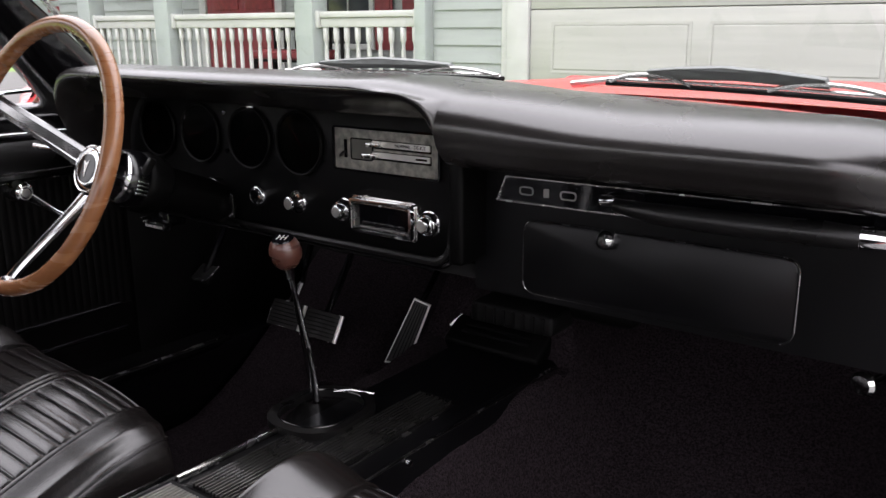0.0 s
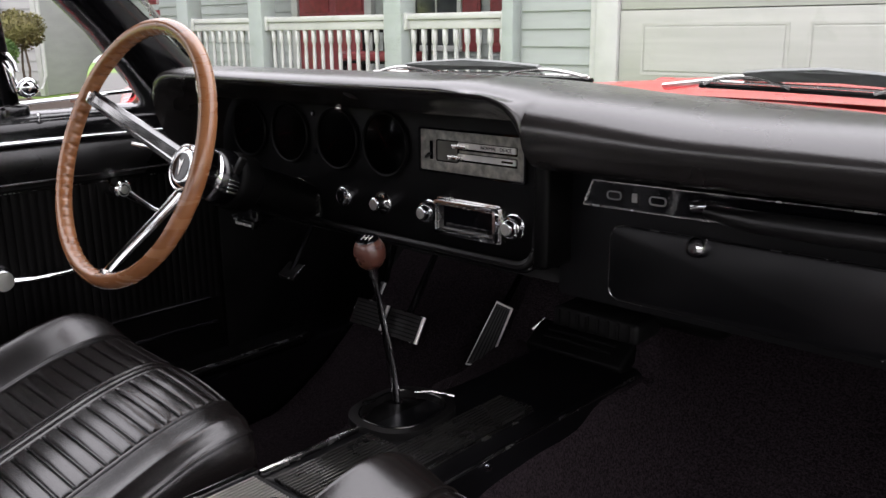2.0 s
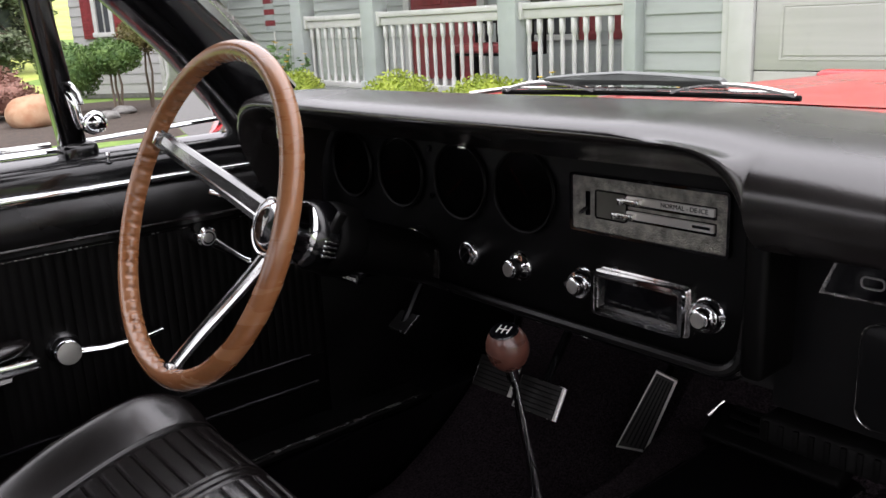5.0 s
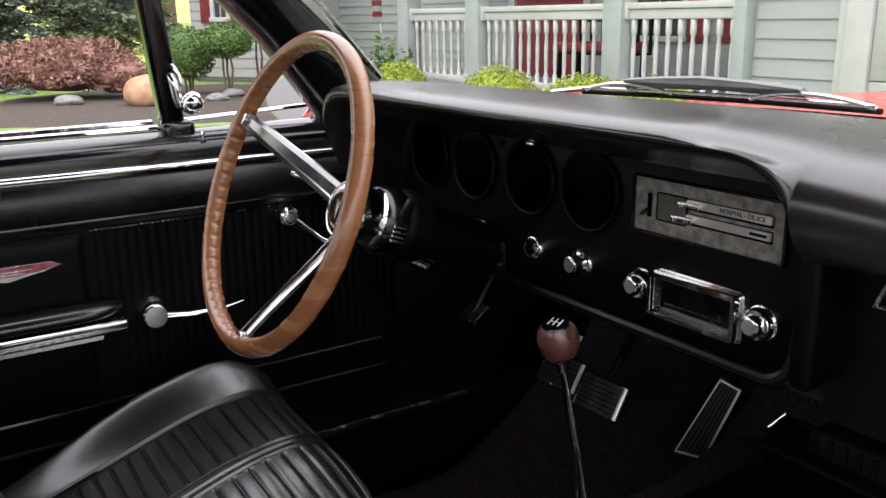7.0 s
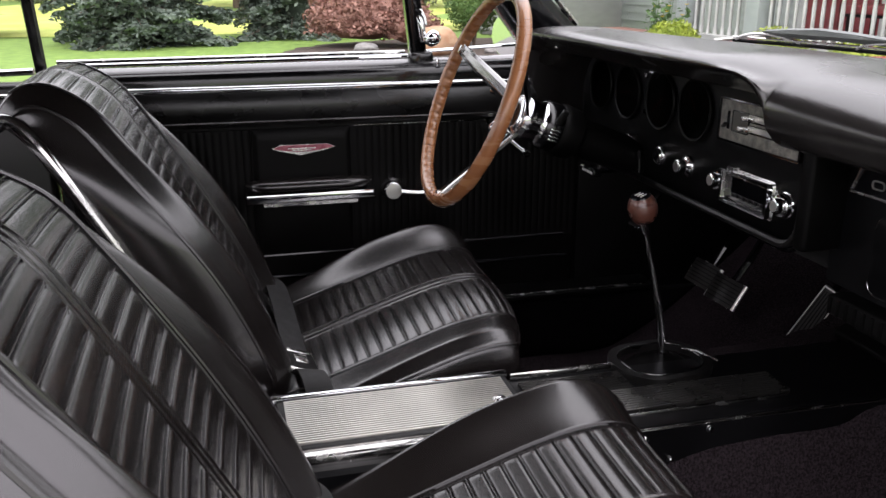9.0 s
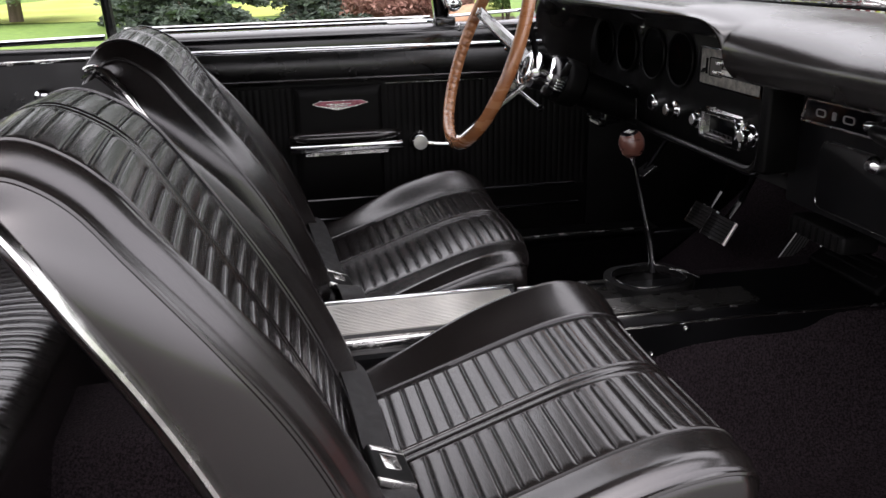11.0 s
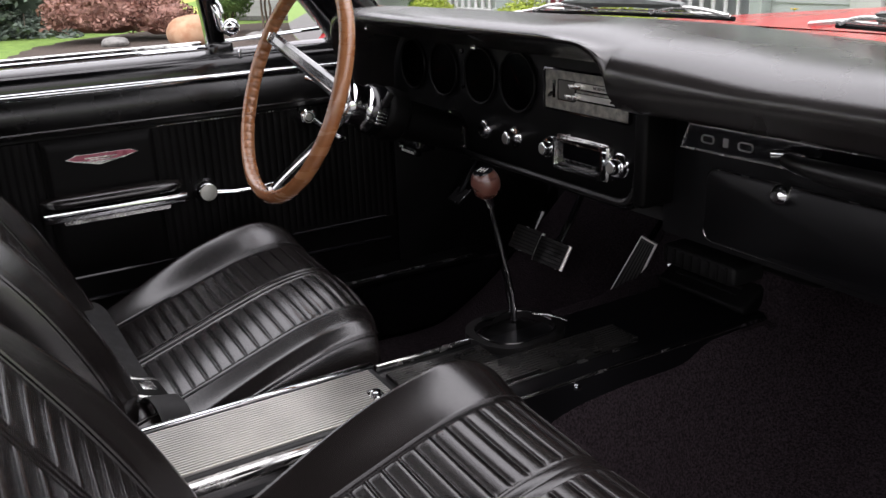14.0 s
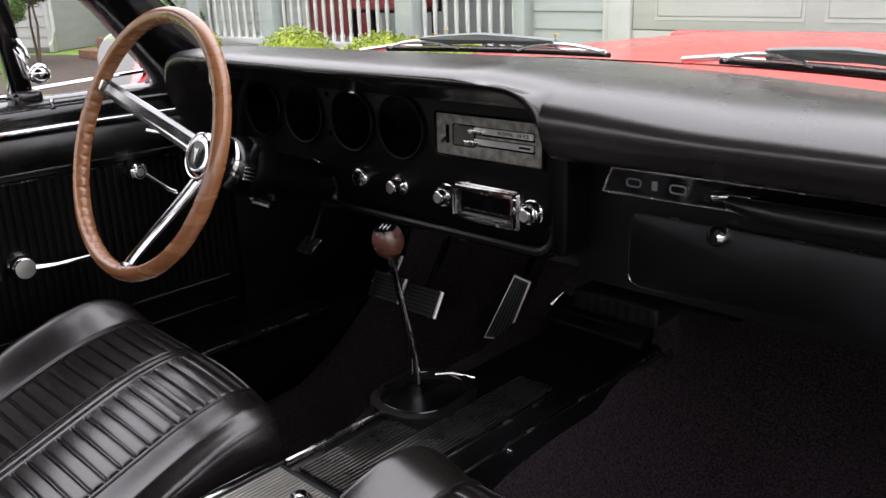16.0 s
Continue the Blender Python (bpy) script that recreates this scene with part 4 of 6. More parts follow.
def build_gas():
    p = thing("accelerator_pedal", (-1.02, 1.24, 0.44), "long black accelerator pedal with a bright frame", "pedal", "foot pedals")
    a, b = Vector((-1.002, 1.266, 0.518)), Vector((-1.036, 1.220, 0.392))
    ax = (a - b).normalized()
    n = Vector((0.60, -0.73, 0.40))
    n = (n - ax * n.dot(ax)).normalized()
    s = ax.cross(n)
    m = Matrix((s, ax, n)).transposed().to_4x4()
    m.translation = (a + b) / 2
    L = (a - b).length
    out = [(-0.023, -L / 2 - 0.006), (0.023, -L / 2 + 0.008), (0.018, L / 2), (-0.018, L / 2)]
    inn = [(-0.0210, -L / 2 - 0.002), (0.0190, -L / 2 + 0.011), (0.0140, L / 2 - 0.003), (-0.0160, L / 2 - 0.003)]
    part("rubber_pad", prism(inn, -0.004, 0.006, m), PEDAL_RUBBER, p, smooth=False)
    part("bright_frame", frame_plate(out, inn, -0.004, 0.007, m), BRUSHED, p, smooth=False)
    bm = bmesh.new()
    for k in range(6):
        x = -0.0125 + k * 0.005
        tube([m @ Vector((x * 1.4, -L / 2 + 0.008, 0.0062)), m @ Vector((x, L / 2 - 0.008, 0.0062))], 0.0012, 5, bm=bm)
    part("ribs", bm, RUBBER, p)
    part("linkage", tube([a, a + Vector((0.01, 0.04, 0.06)), a + Vector((0.03, 0.10, 0.14))], 0.006, 8), PAINT_BLACK, p)
    q = thing("parking_brake_pedal", (-1.47, 1.10, 0.53), "small black parking brake pedal beside the kick panel", "pedal", "foot pedals")
    mq = facing_rear(-1.47, 1.10, 0.535, 55)
    part("pad", box((-0.028, -0.022, -0.006), (0.028, 0.022, 0.006), 0.004, m=mq), RUBBER, q)
    part("bright_edge", tube([mq @ Vector((-0.028, -0.022, 0.006)), mq @ Vector((0.028, -0.022, 0.006)), mq @ Vector((0.028, 0.022, 0.006))], 0.0016, 6), CHROME_WORN, q)
    part("arm", tube([mq @ Vector((0, 0, 0)), (-1.475, 1.16, 0.62), (-1.475, 1.2, 0.72)], 0.008, 8), PAINT_BLACK, q)
    r = thing("brake_release_handle", (-1.40, 0.95, 0.70), "small parking brake release pull under the dash", "handle")
    part("pull", box((-1.385, 0.905, 0.684), (-1.325, 0.925, 0.702), 0.004), PAINT_BLACK, r)
    part("knob", lathe([(0, 0.012), (0.006, 0.011), (0.007, 0.0)], facing_rear(-1.375, 0.905, 0.704), 14), CHROME, r)
    letters("lettering", "BRAKE RELEASE", 0.0075, facing_rear(-1.353, 0.9045, 0.693), WHITE_PRINT, r)
    part("bracket", box((-1.38, 0.92, 0.69), (-1.33, 0.96, 0.72), 0.004), PAINT_BLACK, r)


build_gas()


# ---- console and shifter ----
CT = 0.496


def build_console():
    c = thing("center_console", (XC, 0.6, 0.30), "black center console with chrome rails and brushed lid", "console")
    hw = 0.082
    cx = -0.769

    def body(u, v):
        # u along the console, v around from the lower left to the lower right
        y = 0.20 + 1.22 * u
        zt = CT - 0.004 - 0.02 * smooth01((y - 1.15) / 0.25)
        prof = [(-0.105, 0.27), (-0.100, zt - 0.05), (-0.094, zt - 0.030), (-0.088, zt - 0.006), (-0.080, zt), (0.080, zt), (0.098, zt - 0.003), (0.105, zt - 0.008), (0.108, zt - 0.05), (0.112, 0.27)]
        k = int(round(v * 9))
        x, z = prof[k]
        return (cx + x, y, z)
    b = grid(body, span(0, 1, 24), span(0, 1, 10))
    b.verts.ensure_lookup_table()
    bmesh.ops.holes_fill(b, edges=[e for e in b.edges if e.is_boundary and abs(e.verts[0].co.y - e.verts[1].co.y) < 1e-6], sides=0)
    part("console_body", b, DASH_PAINT, c, sharp=0.4)
    # rear bin lid of brushed aluminium, ribbed lengthwise
    lid = part("console_lid", box((cx - 0.070, 0.212, CT), (cx + 0.066, 0.555, CT + 0.010), 0.003), LID_GREY, c, "ribbed brushed aluminium console lid")
    nr = 21
    bm = bmesh.new()
    for k in range(nr):
        x = cx - 0.060 + 0.116 * k / (nr - 1)
        add_box(bm, (x - 0.0014, 0.222, CT + 0.0085), (x + 0.0014, 0.545, CT + 0.0135), 0.0005, 1)
    part("lid_ribs", bm, RIB_METAL, lid)
    part("lid_edge", box((cx - 0.084, 0.205, CT + 0.002), (cx - 0.071, 0.560, CT + 0.014), 0.003), CHROME, lid)
    part("lid_side_band", box((cx + 0.067, 0.212, CT - 0.008), (cx + 0.090, 0.555, CT + 0.009), 0.003), CHROME_WORN, lid)
    part("rear_band", box((cx - 0.082, 0.198, CT - 0.004), (cx + 0.088, 0.210, CT + 0.012), 0.003), CHROME_WORN, lid)
    part("lower_band", box((cx + 0.100, 0.205, CT - 0.062), (cx + 0.106, 0.50, CT - 0.048), 0.002), CHROME, c)
    part("lid_button", lathe([(0.0, 0.010), (0.007, 0.009), (0.009, 0.004), (0.010, 0.0)], pose(cx + 0.012, 0.522, CT + 0.010), 20), CHROME, lid)
    part("button_plate", prism(round_rect(0.030, 0.020, 0.008, 4), 0.0, 0.0035, pose(cx + 0.012, 0.522, CT + 0.011)), CHROME_WORN, lid)
    # ribbed front plate
    bm = bmesh.new()
    for k in range(19):
        x = cx - 0.056 + 0.117 * k / 18
        add_box(bm, (x - 0.0017, 0.572, CT - 0.005), (x + 0.0017, 0.737 if x < -0.768 else 0.96, CT + 0.0025), 0.0009, 1)
    part("front_ribs", bm, DARK_RIB, c)
    part("left_rail", box((cx - 0.084, 0.566, CT - 0.004), (cx - 0.076, 0.745, CT + 0.006), 0.003), CHROME_WORN, c)
    part("right_rail", box((cx + 0.0715, 0.566, CT - 0.006), (cx + 0.0740, 0.95, CT + 0.0015), 0.0008), CHROME_WORN, c)
    part("lower_rail", tube([(cx + 0.105, 0.57, CT - 0.008), (cx + 0.105, 0.85, CT - 0.008), (cx + 0.105, 1.20, CT - 0.014)], 0.0022, 8), CHROME_WORN, c)
    for y, z in ((0.70, CT - 0.02), (0.80, CT - 0.018), (0.742, 0.438)):
        part("screw", lathe([(0, 0.006), (0.004, 0.005), (0.006, 0.0)], pose(cx + 0.108, y, z, 0, 80, 0), 12), CHROME, c)

    s = thing("gear_shifter", (-0.84, 0.81, CT), "chrome four speed shifter with a dark wooden ball knob", "shifter")
    mb = pose(-0.838, 0.815, CT - 0.004, 0, 0, 6)
    oo = round_rect(0.136, 0.160, 0.058, 8)
    ii = round_rect(0.108, 0.130, 0.046, 8)
    part("boot_bezel", frame_plate(oo, ii, 0.0, 0.012, mb), PLASTIC, s, "black oval shifter bezel")
    part("bezel_bead", tube([mb @ Vector((x, y, 0.0125)) for x, y in ii], 0.0013, 6, closed=True), PAINT_BLACK, s)
    part("boot_skirt", grid(lambda u, v: mb @ Vector((0.053 * (1 - 0.72 * v) * math.cos(u) - 0.04 * v, 0.064 * (1 - 0.80 * v) * math.sin(u) + 0.03 * v, -0.002 + 0.004 * v * v + 0.0006 * math.sin(v * 14))), span(0, 6.283 * 31 / 32, 32), span(0, 1, 14), close_u=True), DULL_BLACK, s)
    base = Vector((-0.878, 0.842, CT - 0.01))
    top = Vector((-0.8555, 0.781, 0.722))
    mid = base.lerp(top, 0.45) + Vector((0.001, 0.003, 0.0))
    part("lever", tube([poly([base, base.lerp(mid, 0.5) + Vector((-0.003, 0.004, 0)), mid, mid.lerp(top, 0.5), top], t) for t in span(0, 1, 14)], [0.0092] * 5 + [0.0084] * 3 + [0.0066] * 3 + [0.0052] * 3, 12, flat=0.7), CHROME, s, "chrome shift lever")
    ax = (top - mid).normalized()
    q = ax.to_track_quat("Z", "Y").to_matrix().to_4x4()
    q.translation = top
    kb = part("knob", lathe([(0.0060, 0.005), (0.0085, 0.0055), (0.0140, 0.0085), (0.0190, 0.0145), (0.0220, 0.0225), (0.0228, 0.0300), (0.0215, 0.0385), (0.0185, 0.0455), (0.0150, 0.0500), (0.0, 0.051)], q, 32), KNOB_WOOD, s, "turned walnut ball knob")
    part("collar", lathe([(0.0055, -0.012), (0.0065, -0.011), (0.0068, 0.001), (0.0082, 0.002), (0.0082, 0.0062), (0.006, 0.0065)], q, 20), CHROME, kb)
    part("pattern_disc", lathe([(0.0, 0.0525), (0.0145, 0.052), (0.0155, 0.0505)], q, 28), BLACK_GLOSS, kb)
    for x0, y0, x1, y1 in ((-0.006, -0.006, -0.006, 0.006), (0.0, -0.006, 0.0, 0.006), (0.006, -0.006, 0.006, 0.006), (-0.006, 0, 0.006, 0)):
        part("pattern_line", tube([q @ Vector((x0, y0, 0.0527)), q @ Vector((x1, y1, 0.0527))], 0.0006, 5), WHITE_PRINT, kb)
    part("reverse_rod", tube([(-0.865, 0.868, CT + 0.008), (-0.845, 0.885, CT + 0.010), (-0.815, 0.905, CT + 0.004)], 0.0024, 8), CHROME_WORN, s)


build_console()


# ---- driver's door ----
def build_door():
    d = thing("driver_door", (-1.58, 0.4, 0.40), "closed driver door with black pleated vinyl panel and chrome trim", "car door")
    X = -1.53
    part("door_skin", box((-1.70, -0.165, 0.30), (-1.615, 1.02, 0.880), 0.03, 3), RED_PAINT, d)
    part("door_inner", box((-1.615, -0.160, 0.31), (X - 0.012, 1.00, 0.855), 0.006), PAINT_BLACK, d)

    # pleated panel with one smooth block, as a relief
    def panel(u, v):
        y = -0.14 + 1.10 * u
        z = 0.375 + 0.42 * v
        depth = 0.006
        smooth_block = 0.222 < y < 0.432
        if z < 0.50:
            depth = 0.004
        elif z < 0.779 and not smooth_block:
            ph = (y / 0.0155) % 1.0
            depth = 0.0045 + 0.0022 * math.sqrt(max(0.0, 1 - (2 * ph - 1) ** 2)) 
        elif smooth_block and z < 0.779:
            e = min(y - 0.222, 0.432 - y, z - 0.50, 0.779 - z)
            depth = 0.004 + 0.006 * smooth01(e / 0.012)
        if 0.779 <= z <= 0.786:
            depth = 0.002
        return (X - 0.012 + depth, y, z)
    us = span(0, 1, 420)
    vs = [0, 0.15, 0.28, 0.294, 0.298, 0.31, 0.33, 0.6, 0.9, 0.93, 0.95, 0.961, 0.963, 0.977, 0.98, 0.99, 1.0]
    pan = part("trim_panel", grid(panel, us, vs), DOOR_VINYL, d, "black pleated vinyl door panel")
    bm = bmesh.new()
    for k in range(60):
        y = 0.44 + k * 0.0083
        if y < 0.93:
            add_box(bm, (X - 0.006, y, 0.7800), (X - 0.0035, y + 0.0045, 0.7812), m=None)
    part("stitching", bm, CHROME_WORN, pan, smooth=False)
    # upper pad and bright strip
    part("upper_pad", grid(lambda u, v: (X - 0.012 + 0.030 * math.sin(0.35 + v * 2.2) ** 0.8 - 0.003, -0.14 + 1.08 * u, 0.786 + 0.075 * v), span(0, 1, 20), span(0, 1, 12)), VINYL_BACK, d)
    part("lower_welt", tube([(X + 0.004, y, 0.797) for y in span(-0.14, 0.94, 16)], 0.0035, 8), VINYL, d)
    part("bright_strip", box((X - 0.010, -0.14, 0.857), (X + 0.012, 0.935, 0.872), 0.005, 3), CHROME, d, "bright ribbed strip along the door top")
    part("strip_groove", box((X + 0.0112, -0.135, 0.8632), (X + 0.0128, 0.93, 0.8655), 0.0004), BLACK_GLOSS, d)
    # painted window ledge, rolled
    ledge = [(X - 0.005, 0.852), (X - 0.006, 0.883), (X - 0.014, 0.895), (X - 0.020, 0.893), (X - 0.028, 0.900), (X - 0.050, 0.906), (X - 0.066, 0.907)]
    part("window_ledge", grid(lambda u, v: (poly([(p[0], 0, p[1]) for p in ledge], v).x, -0.15 + 1.09 * u, poly([(p[0], 0, p[1]) for p in ledge], v).z + 0.010 * u), span(0, 1, 24), span(0, 1, 24)), PAINT_BLACK, d, "glossy black painted window ledge")
    part("belt_trim", tube([(-1.603, y, 0.911 + 0.010 * (y + 0.15) / 1.09) for y in span(-0.15, 0.60, 14)], 0.008, 8, flat=0.55), CHROME, d, "chrome window belt trim")
    part("belt_seal", tube([(-1.622, y, 0.917 + 0.010 * (y + 0.15) / 1.09) for y in span(-0.15, 0.57, 14)], 0.008, 8, flat=0.7), CHROME_WORN, d)
    part("lock_pin", lathe([(0.0, 0.016), (0.0035, 0.0155), (0.004, 0.011), (0.002, 0.009), (0.002, 0.0), (0.006, 0.0)], pose(-1.541, 0.626, 0.898), 14), CHROME, d)
    # vent window
    v = part("vent_post", box((-0.012, -0.017, 0.0), (0.012, 0.017, 0.40), 0.006, 3, m=pose(-1.585, 0.597, 0.895, 0, 8, 0) @ Matrix.Rotation(radians(8), 4, "X")), PAINT_BLACK, d, "black vent window division post")
    part("post_edge", box((-0.013, -0.020, 0.02), (0.013, -0.016, 0.40), 0.002, 2, m=pose(-1.585, 0.597, 0.895, 0, 8, 0) @ Matrix.Rotation(radians(8), 4, "X")), PAINT_BLACK, v)
    part("post_foot", box((-1.602, 0.570, 0.893), (-1.562, 0.624, 0.930), 0.010, 3), PAINT_BLACK, v)
    tri = [(0.612, 0.928), (0.850, 0.940), (0.862, 0.950), (0.853, 0.962), (0.560, 1.285), (0.535, 1.27)]
    fr = [Vector((-1.588 + 0.26 * max(0, z - 0.93) ** 1.6, y, z)) for y, z in tri]
    part("vent_frame", tube([fr[0], fr[1], fr[2], fr[3], fr[4]], 0.0038, 8), CHROME, v, "chrome vent window frame")
    bm = bmesh.new()
    a = [bm.verts.new(p) for p in fr]
    bm.faces.new(a)
    bmesh.ops.solidify(bm, geom=bm.faces[:], thickness=0.004)
    part("vent_glass", bm, GLASS, d, smooth=False).visible_shadow = False
    lt = part("vent_latch", tube([(-1.566, 0.584, 1.006), (-1.560, 0.590, 1.000), (-1.558, 0.594, 0.985), (-1.558, 0.596, 0.965), (-1.558, 0.600, 0.952)], [0.004, 0.008, 0.009, 0.008, 0.007], 10), CHROME, d, "chrome vent window latch")
    part("latch_button", lathe([(0.0, 0.018), (0.009, 0.017), (0.015, 0.012), (0.017, 0.002), (0.015, -0.009), (0.008, -0.016)], pose(-1.550, 0.616, 0.957, 0, 60, 40), 22), CHROME, lt)
    part("latch_lever", tube([(-1.560, 0.582, 1.018), (-1.556, 0.592, 1.014), (-1.554, 0.600, 1.002), (-1.554, 0.603, 0.985)], 0.0045, 8), CHROME, lt)
    # side glass, rolled up
    g = grid(lambda u, w: (-1.600 + 0.09 * w * w, -0.155 + 0.745 * u - 0.06 * w * u, 0.905 + 0.42 * w), span(0, 1, 6), span(0, 1, 10))
    bmesh.ops.solidify(g, geom=g.faces[:], thickness=0.005)
    part("side_glass", g, GLASS, d).visible_shadow = False
    part("glass_front_channel", tube([(-1.592 + 0.09 * w * w, 0.588 - 0.06 * w, 0.915 + 0.40 * w) for w in span(0, 1, 8)], 0.006, 6), RUBBER, d)

    # emblem
    me = Matrix(((0, 0, 1, X + 0.000), (1, 0, 0, 0), (0, 1, 0, 0), (0, 0, 0, 1)))
    e = part("door_emblem", prism([(0.262, 0.738), (0.275, 0.733), (0.322, 0.722), (0.370, 0.731), (0.397, 0.738), (0.380, 0.745), (0.280, 0.745)], -0.004, 0.003, me), CHROME_WORN, d, "chrome winged emblem with red enamel")
    part("enamel", prism([(0.265, 0.7382), (0.281, 0.7442), (0.379, 0.7442), (0.394, 0.7382), (0.368, 0.7330), (0.322, 0.7285), (0.277, 0.7345)][::-1], 0.003, 0.0038, me), PINK_ENAMEL, e)
    for k in range(3):
        part("emblem_bar", prism(round_rect(0.060 - 0.018 * k, 0.0025, 0.001, 1, 0.325, 0.737 - 0.004 * k), 0.003, 0.0042, me), CHROME_WORN, e)
    # armrest
    arm = part("armrest", grid(lambda u, w: (X + 0.002 + 0.048 * (0.5 + 0.5 * math.cos(w * 6.283)) * (1 - abs(2 * u - 1) ** 8 * 0.8), 0.200 + 0.274 * u, 0.664 + 0.014 * math.sin(w * 6.283) * (1 - abs(2 * u - 1) ** 10)), span(0, 1, 30), span(0, 0.97, 20), close_v=True), VINYL, d, "black padded armrest on a chrome base")
    part("armrest_base", prism(round_rect(0.272, 0.020, 0.004, 3, 0.337, 0.639), 0.0, 0.044, me, bevel=0.003), CHROME, arm)
    part("base_groove", prism(round_rect(0.268, 0.003, 0.001, 1, 0.337, 0.641), 0.044, 0.0448, me), BLACK_GLOSS, arm)
    part("base_under", prism(round_rect(0.20, 0.010, 0.003, 2, 0.337, 0.624), 0.0, 0.030, me), CHROME_WORN, arm)
    # inner handle
    hd = part("door_handle", lathe([(0.0, 0.034), (0.014, 0.033), (0.019, 0.029), (0.0215, 0.022), (0.020, 0.012), (0.024, 0.006), (0.026, 0.0)], pose(X - 0.008, 0.518, 0.6365, 0, 90, 0), 32), CHROME, d, "chrome inner door handle")
    part("handle_cap", lathe([(0.0, 0.0352), (0.0175, 0.0335)], pose(X - 0.008, 0.518, 0.6365, 0, 90, 0), 28), BRUSHED, hd)
    part("lever", tube([(X + 0.014, 0.53, 0.634), (X + 0.020, 0.57, 0.630), (X + 0.022, 0.625, 0.629), (X + 0.018, 0.66, 0.633)], [0.010, 0.0075, 0.0085, 0.006], 10, flat=0.7), CHROME, hd)
    cr = part("window_crank", lathe([(0.0, 0.036), (0.010, 0.035), (0.017, 0.030), (0.019, 0.018), (0.021, 0.008), (0.023, 0.0)], pose(X - 0.008, 0.750, 0.764, 0, 90, 0), 30), CHROME, d, "chrome window crank")
    part("crank_cap", lathe([(0.0, 0.0372), (0.013, 0.034)], pose(X - 0.008, 0.750, 0.764, 0, 90, 0), 24), BRUSHED, cr)
    part("crank_arm", tube([(X + 0.018, 0.759, 0.755), (X + 0.024, 0.784, 0.735), (X + 0.028, 0.802, 0.719), (X + 0.030, 0.816, 0.709)], [0.010, 0.0065, 0.006, 0.008], 10), CHROME, cr)
    part("crank_knob", lathe([(0.0, 0.020), (0.008, 0.019), (0.009, 0.010), (0.006, 0.0)], pose(X + 0.028, 0.816, 0.709, 0, 90, 0), 16), CHROME, cr)
    part("lower_moulding", tube([(X - 0.004, y, 0.501) for y in span(-0.14, 0.93, 12)], 0.004, 8), PAINT_BLACK, d)
    part("kick_moulding", tube([(X + 0.0, -0.14, 0.455), (X + 0.0, 0.94, 0.448)], 0.005, 8), PAINT_BLACK, d)

    # outside mirror, seen through the vent window
    mi = thing("side_mirror", (-1.70, 0.82, 0.90), "round chrome side mirror on the driver door", "mirror")
    mm = pose(-1.690, 0.836, 0.952, 90, 0, 30)
    part("shell", lathe([(0.052, 0.0), (0.056, -0.004), (0.057, -0.012), (0.050, -0.03), (0.03, -0.045), (0.0, -0.05)], mm, 32), CHROME, mi)
    part("mirror_glass", lathe([(0.0, 0.001), (0.0525, 0.0)], mm, 32), MIRROR, mi)
    part("stalk", tube([(-1.700, 0.855, 0.945), (-1.695, 0.865, 0.915), (-1.680, 0.87, 0.878)], [0.010, 0.012, 0.016], 10), CHROME, mi)


build_door()


# ---- bucket seats ----
CUSH = [(0.175, 0.440), (0.24, 0.454), (0.33, 0.484), (0.43, 0.519), (0.51, 0.545), (0.57, 0.557), (0.612, 0.557), (0.642, 0.545), (0.658, 0.520), (0.663, 0.485), (0.652, 0.435), (0.622, 0.36)]
FACE = [(0.240, 0.430), (0.214, 0.515), (0.183, 0.590), (0.137, 0.680), (0.092, 0.758), (0.047, 0.832), (0.010, 0.886), (-0.027, 0.915), (-0.065, 0.929), (-0.102, 0.920), (-0.128, 0.890)]
SPINE = [(0.140, 0.420), (0.106, 0.500), (0.072, 0.575), (0.034, 0.660), (-0.005, 0.735), (-0.042, 0.797), (-0.077, 0.850), (-0.100, 0.874), (-0.114, 0.880), (-0.124, 0.877), (-0.131, 0.868)]
ROLL = (0.0, 0.025, 0.045, 0.058, 0.07, 0.10, 0.17, 0.28, 0.42, 0.58, 0.72, 0.83, 0.90, 0.93, 0.942, 0.955, 0.975)


class Profile:
    """A smooth side profile, addressed by the length along it."""

    def __init__(self, points):
        self.p = [poly([(a, b, 0) for a, b in points], k / 600) for k in range(601)]
        self.s = [0.0]
        for a, b in zip(self.p, self.p[1:]):
            self.s.append(self.s[-1] + (b - a).length)
        self.length = self.s[-1]

    def at(self, s):
        k = int(min(max(np.searchsorted(self.s, s) - 1, 0), 599))
        f = (s - self.s[k]) / (self.s[k + 1] - self.s[k])
        return self.p[k].lerp(self.p[k + 1], min(1, max(0, f)))

    def normal(self, s):
        e = self.at(s + 0.012) - self.at(s - 0.012)
        return Vector((-e.y, e.x, 0)).normalized()


def pleat(ph, amp):
    """Height of a stuffed roll between two creases, each with a thin stitched cord."""
    d = min(ph, 1 - ph) / 0.058
    return -amp * abs(2 * ph - 1) ** 4.5 + ((amp + 0.0006) * math.sqrt(max(0.0, 1 - d * d)) if d < 1 else 0.0)


def rows_for(length, s0, s1, pitch):
    """Lengths at which a pleated surface needs its rows."""
    out = span(0, s0, 14)[:-1]
    n = int(round((s1 - s0) / pitch))
    out += [s0 + (k + f) * pitch for k in range(n) for f in ROLL]
    return out + span(s0 + n * pitch, length, 40)


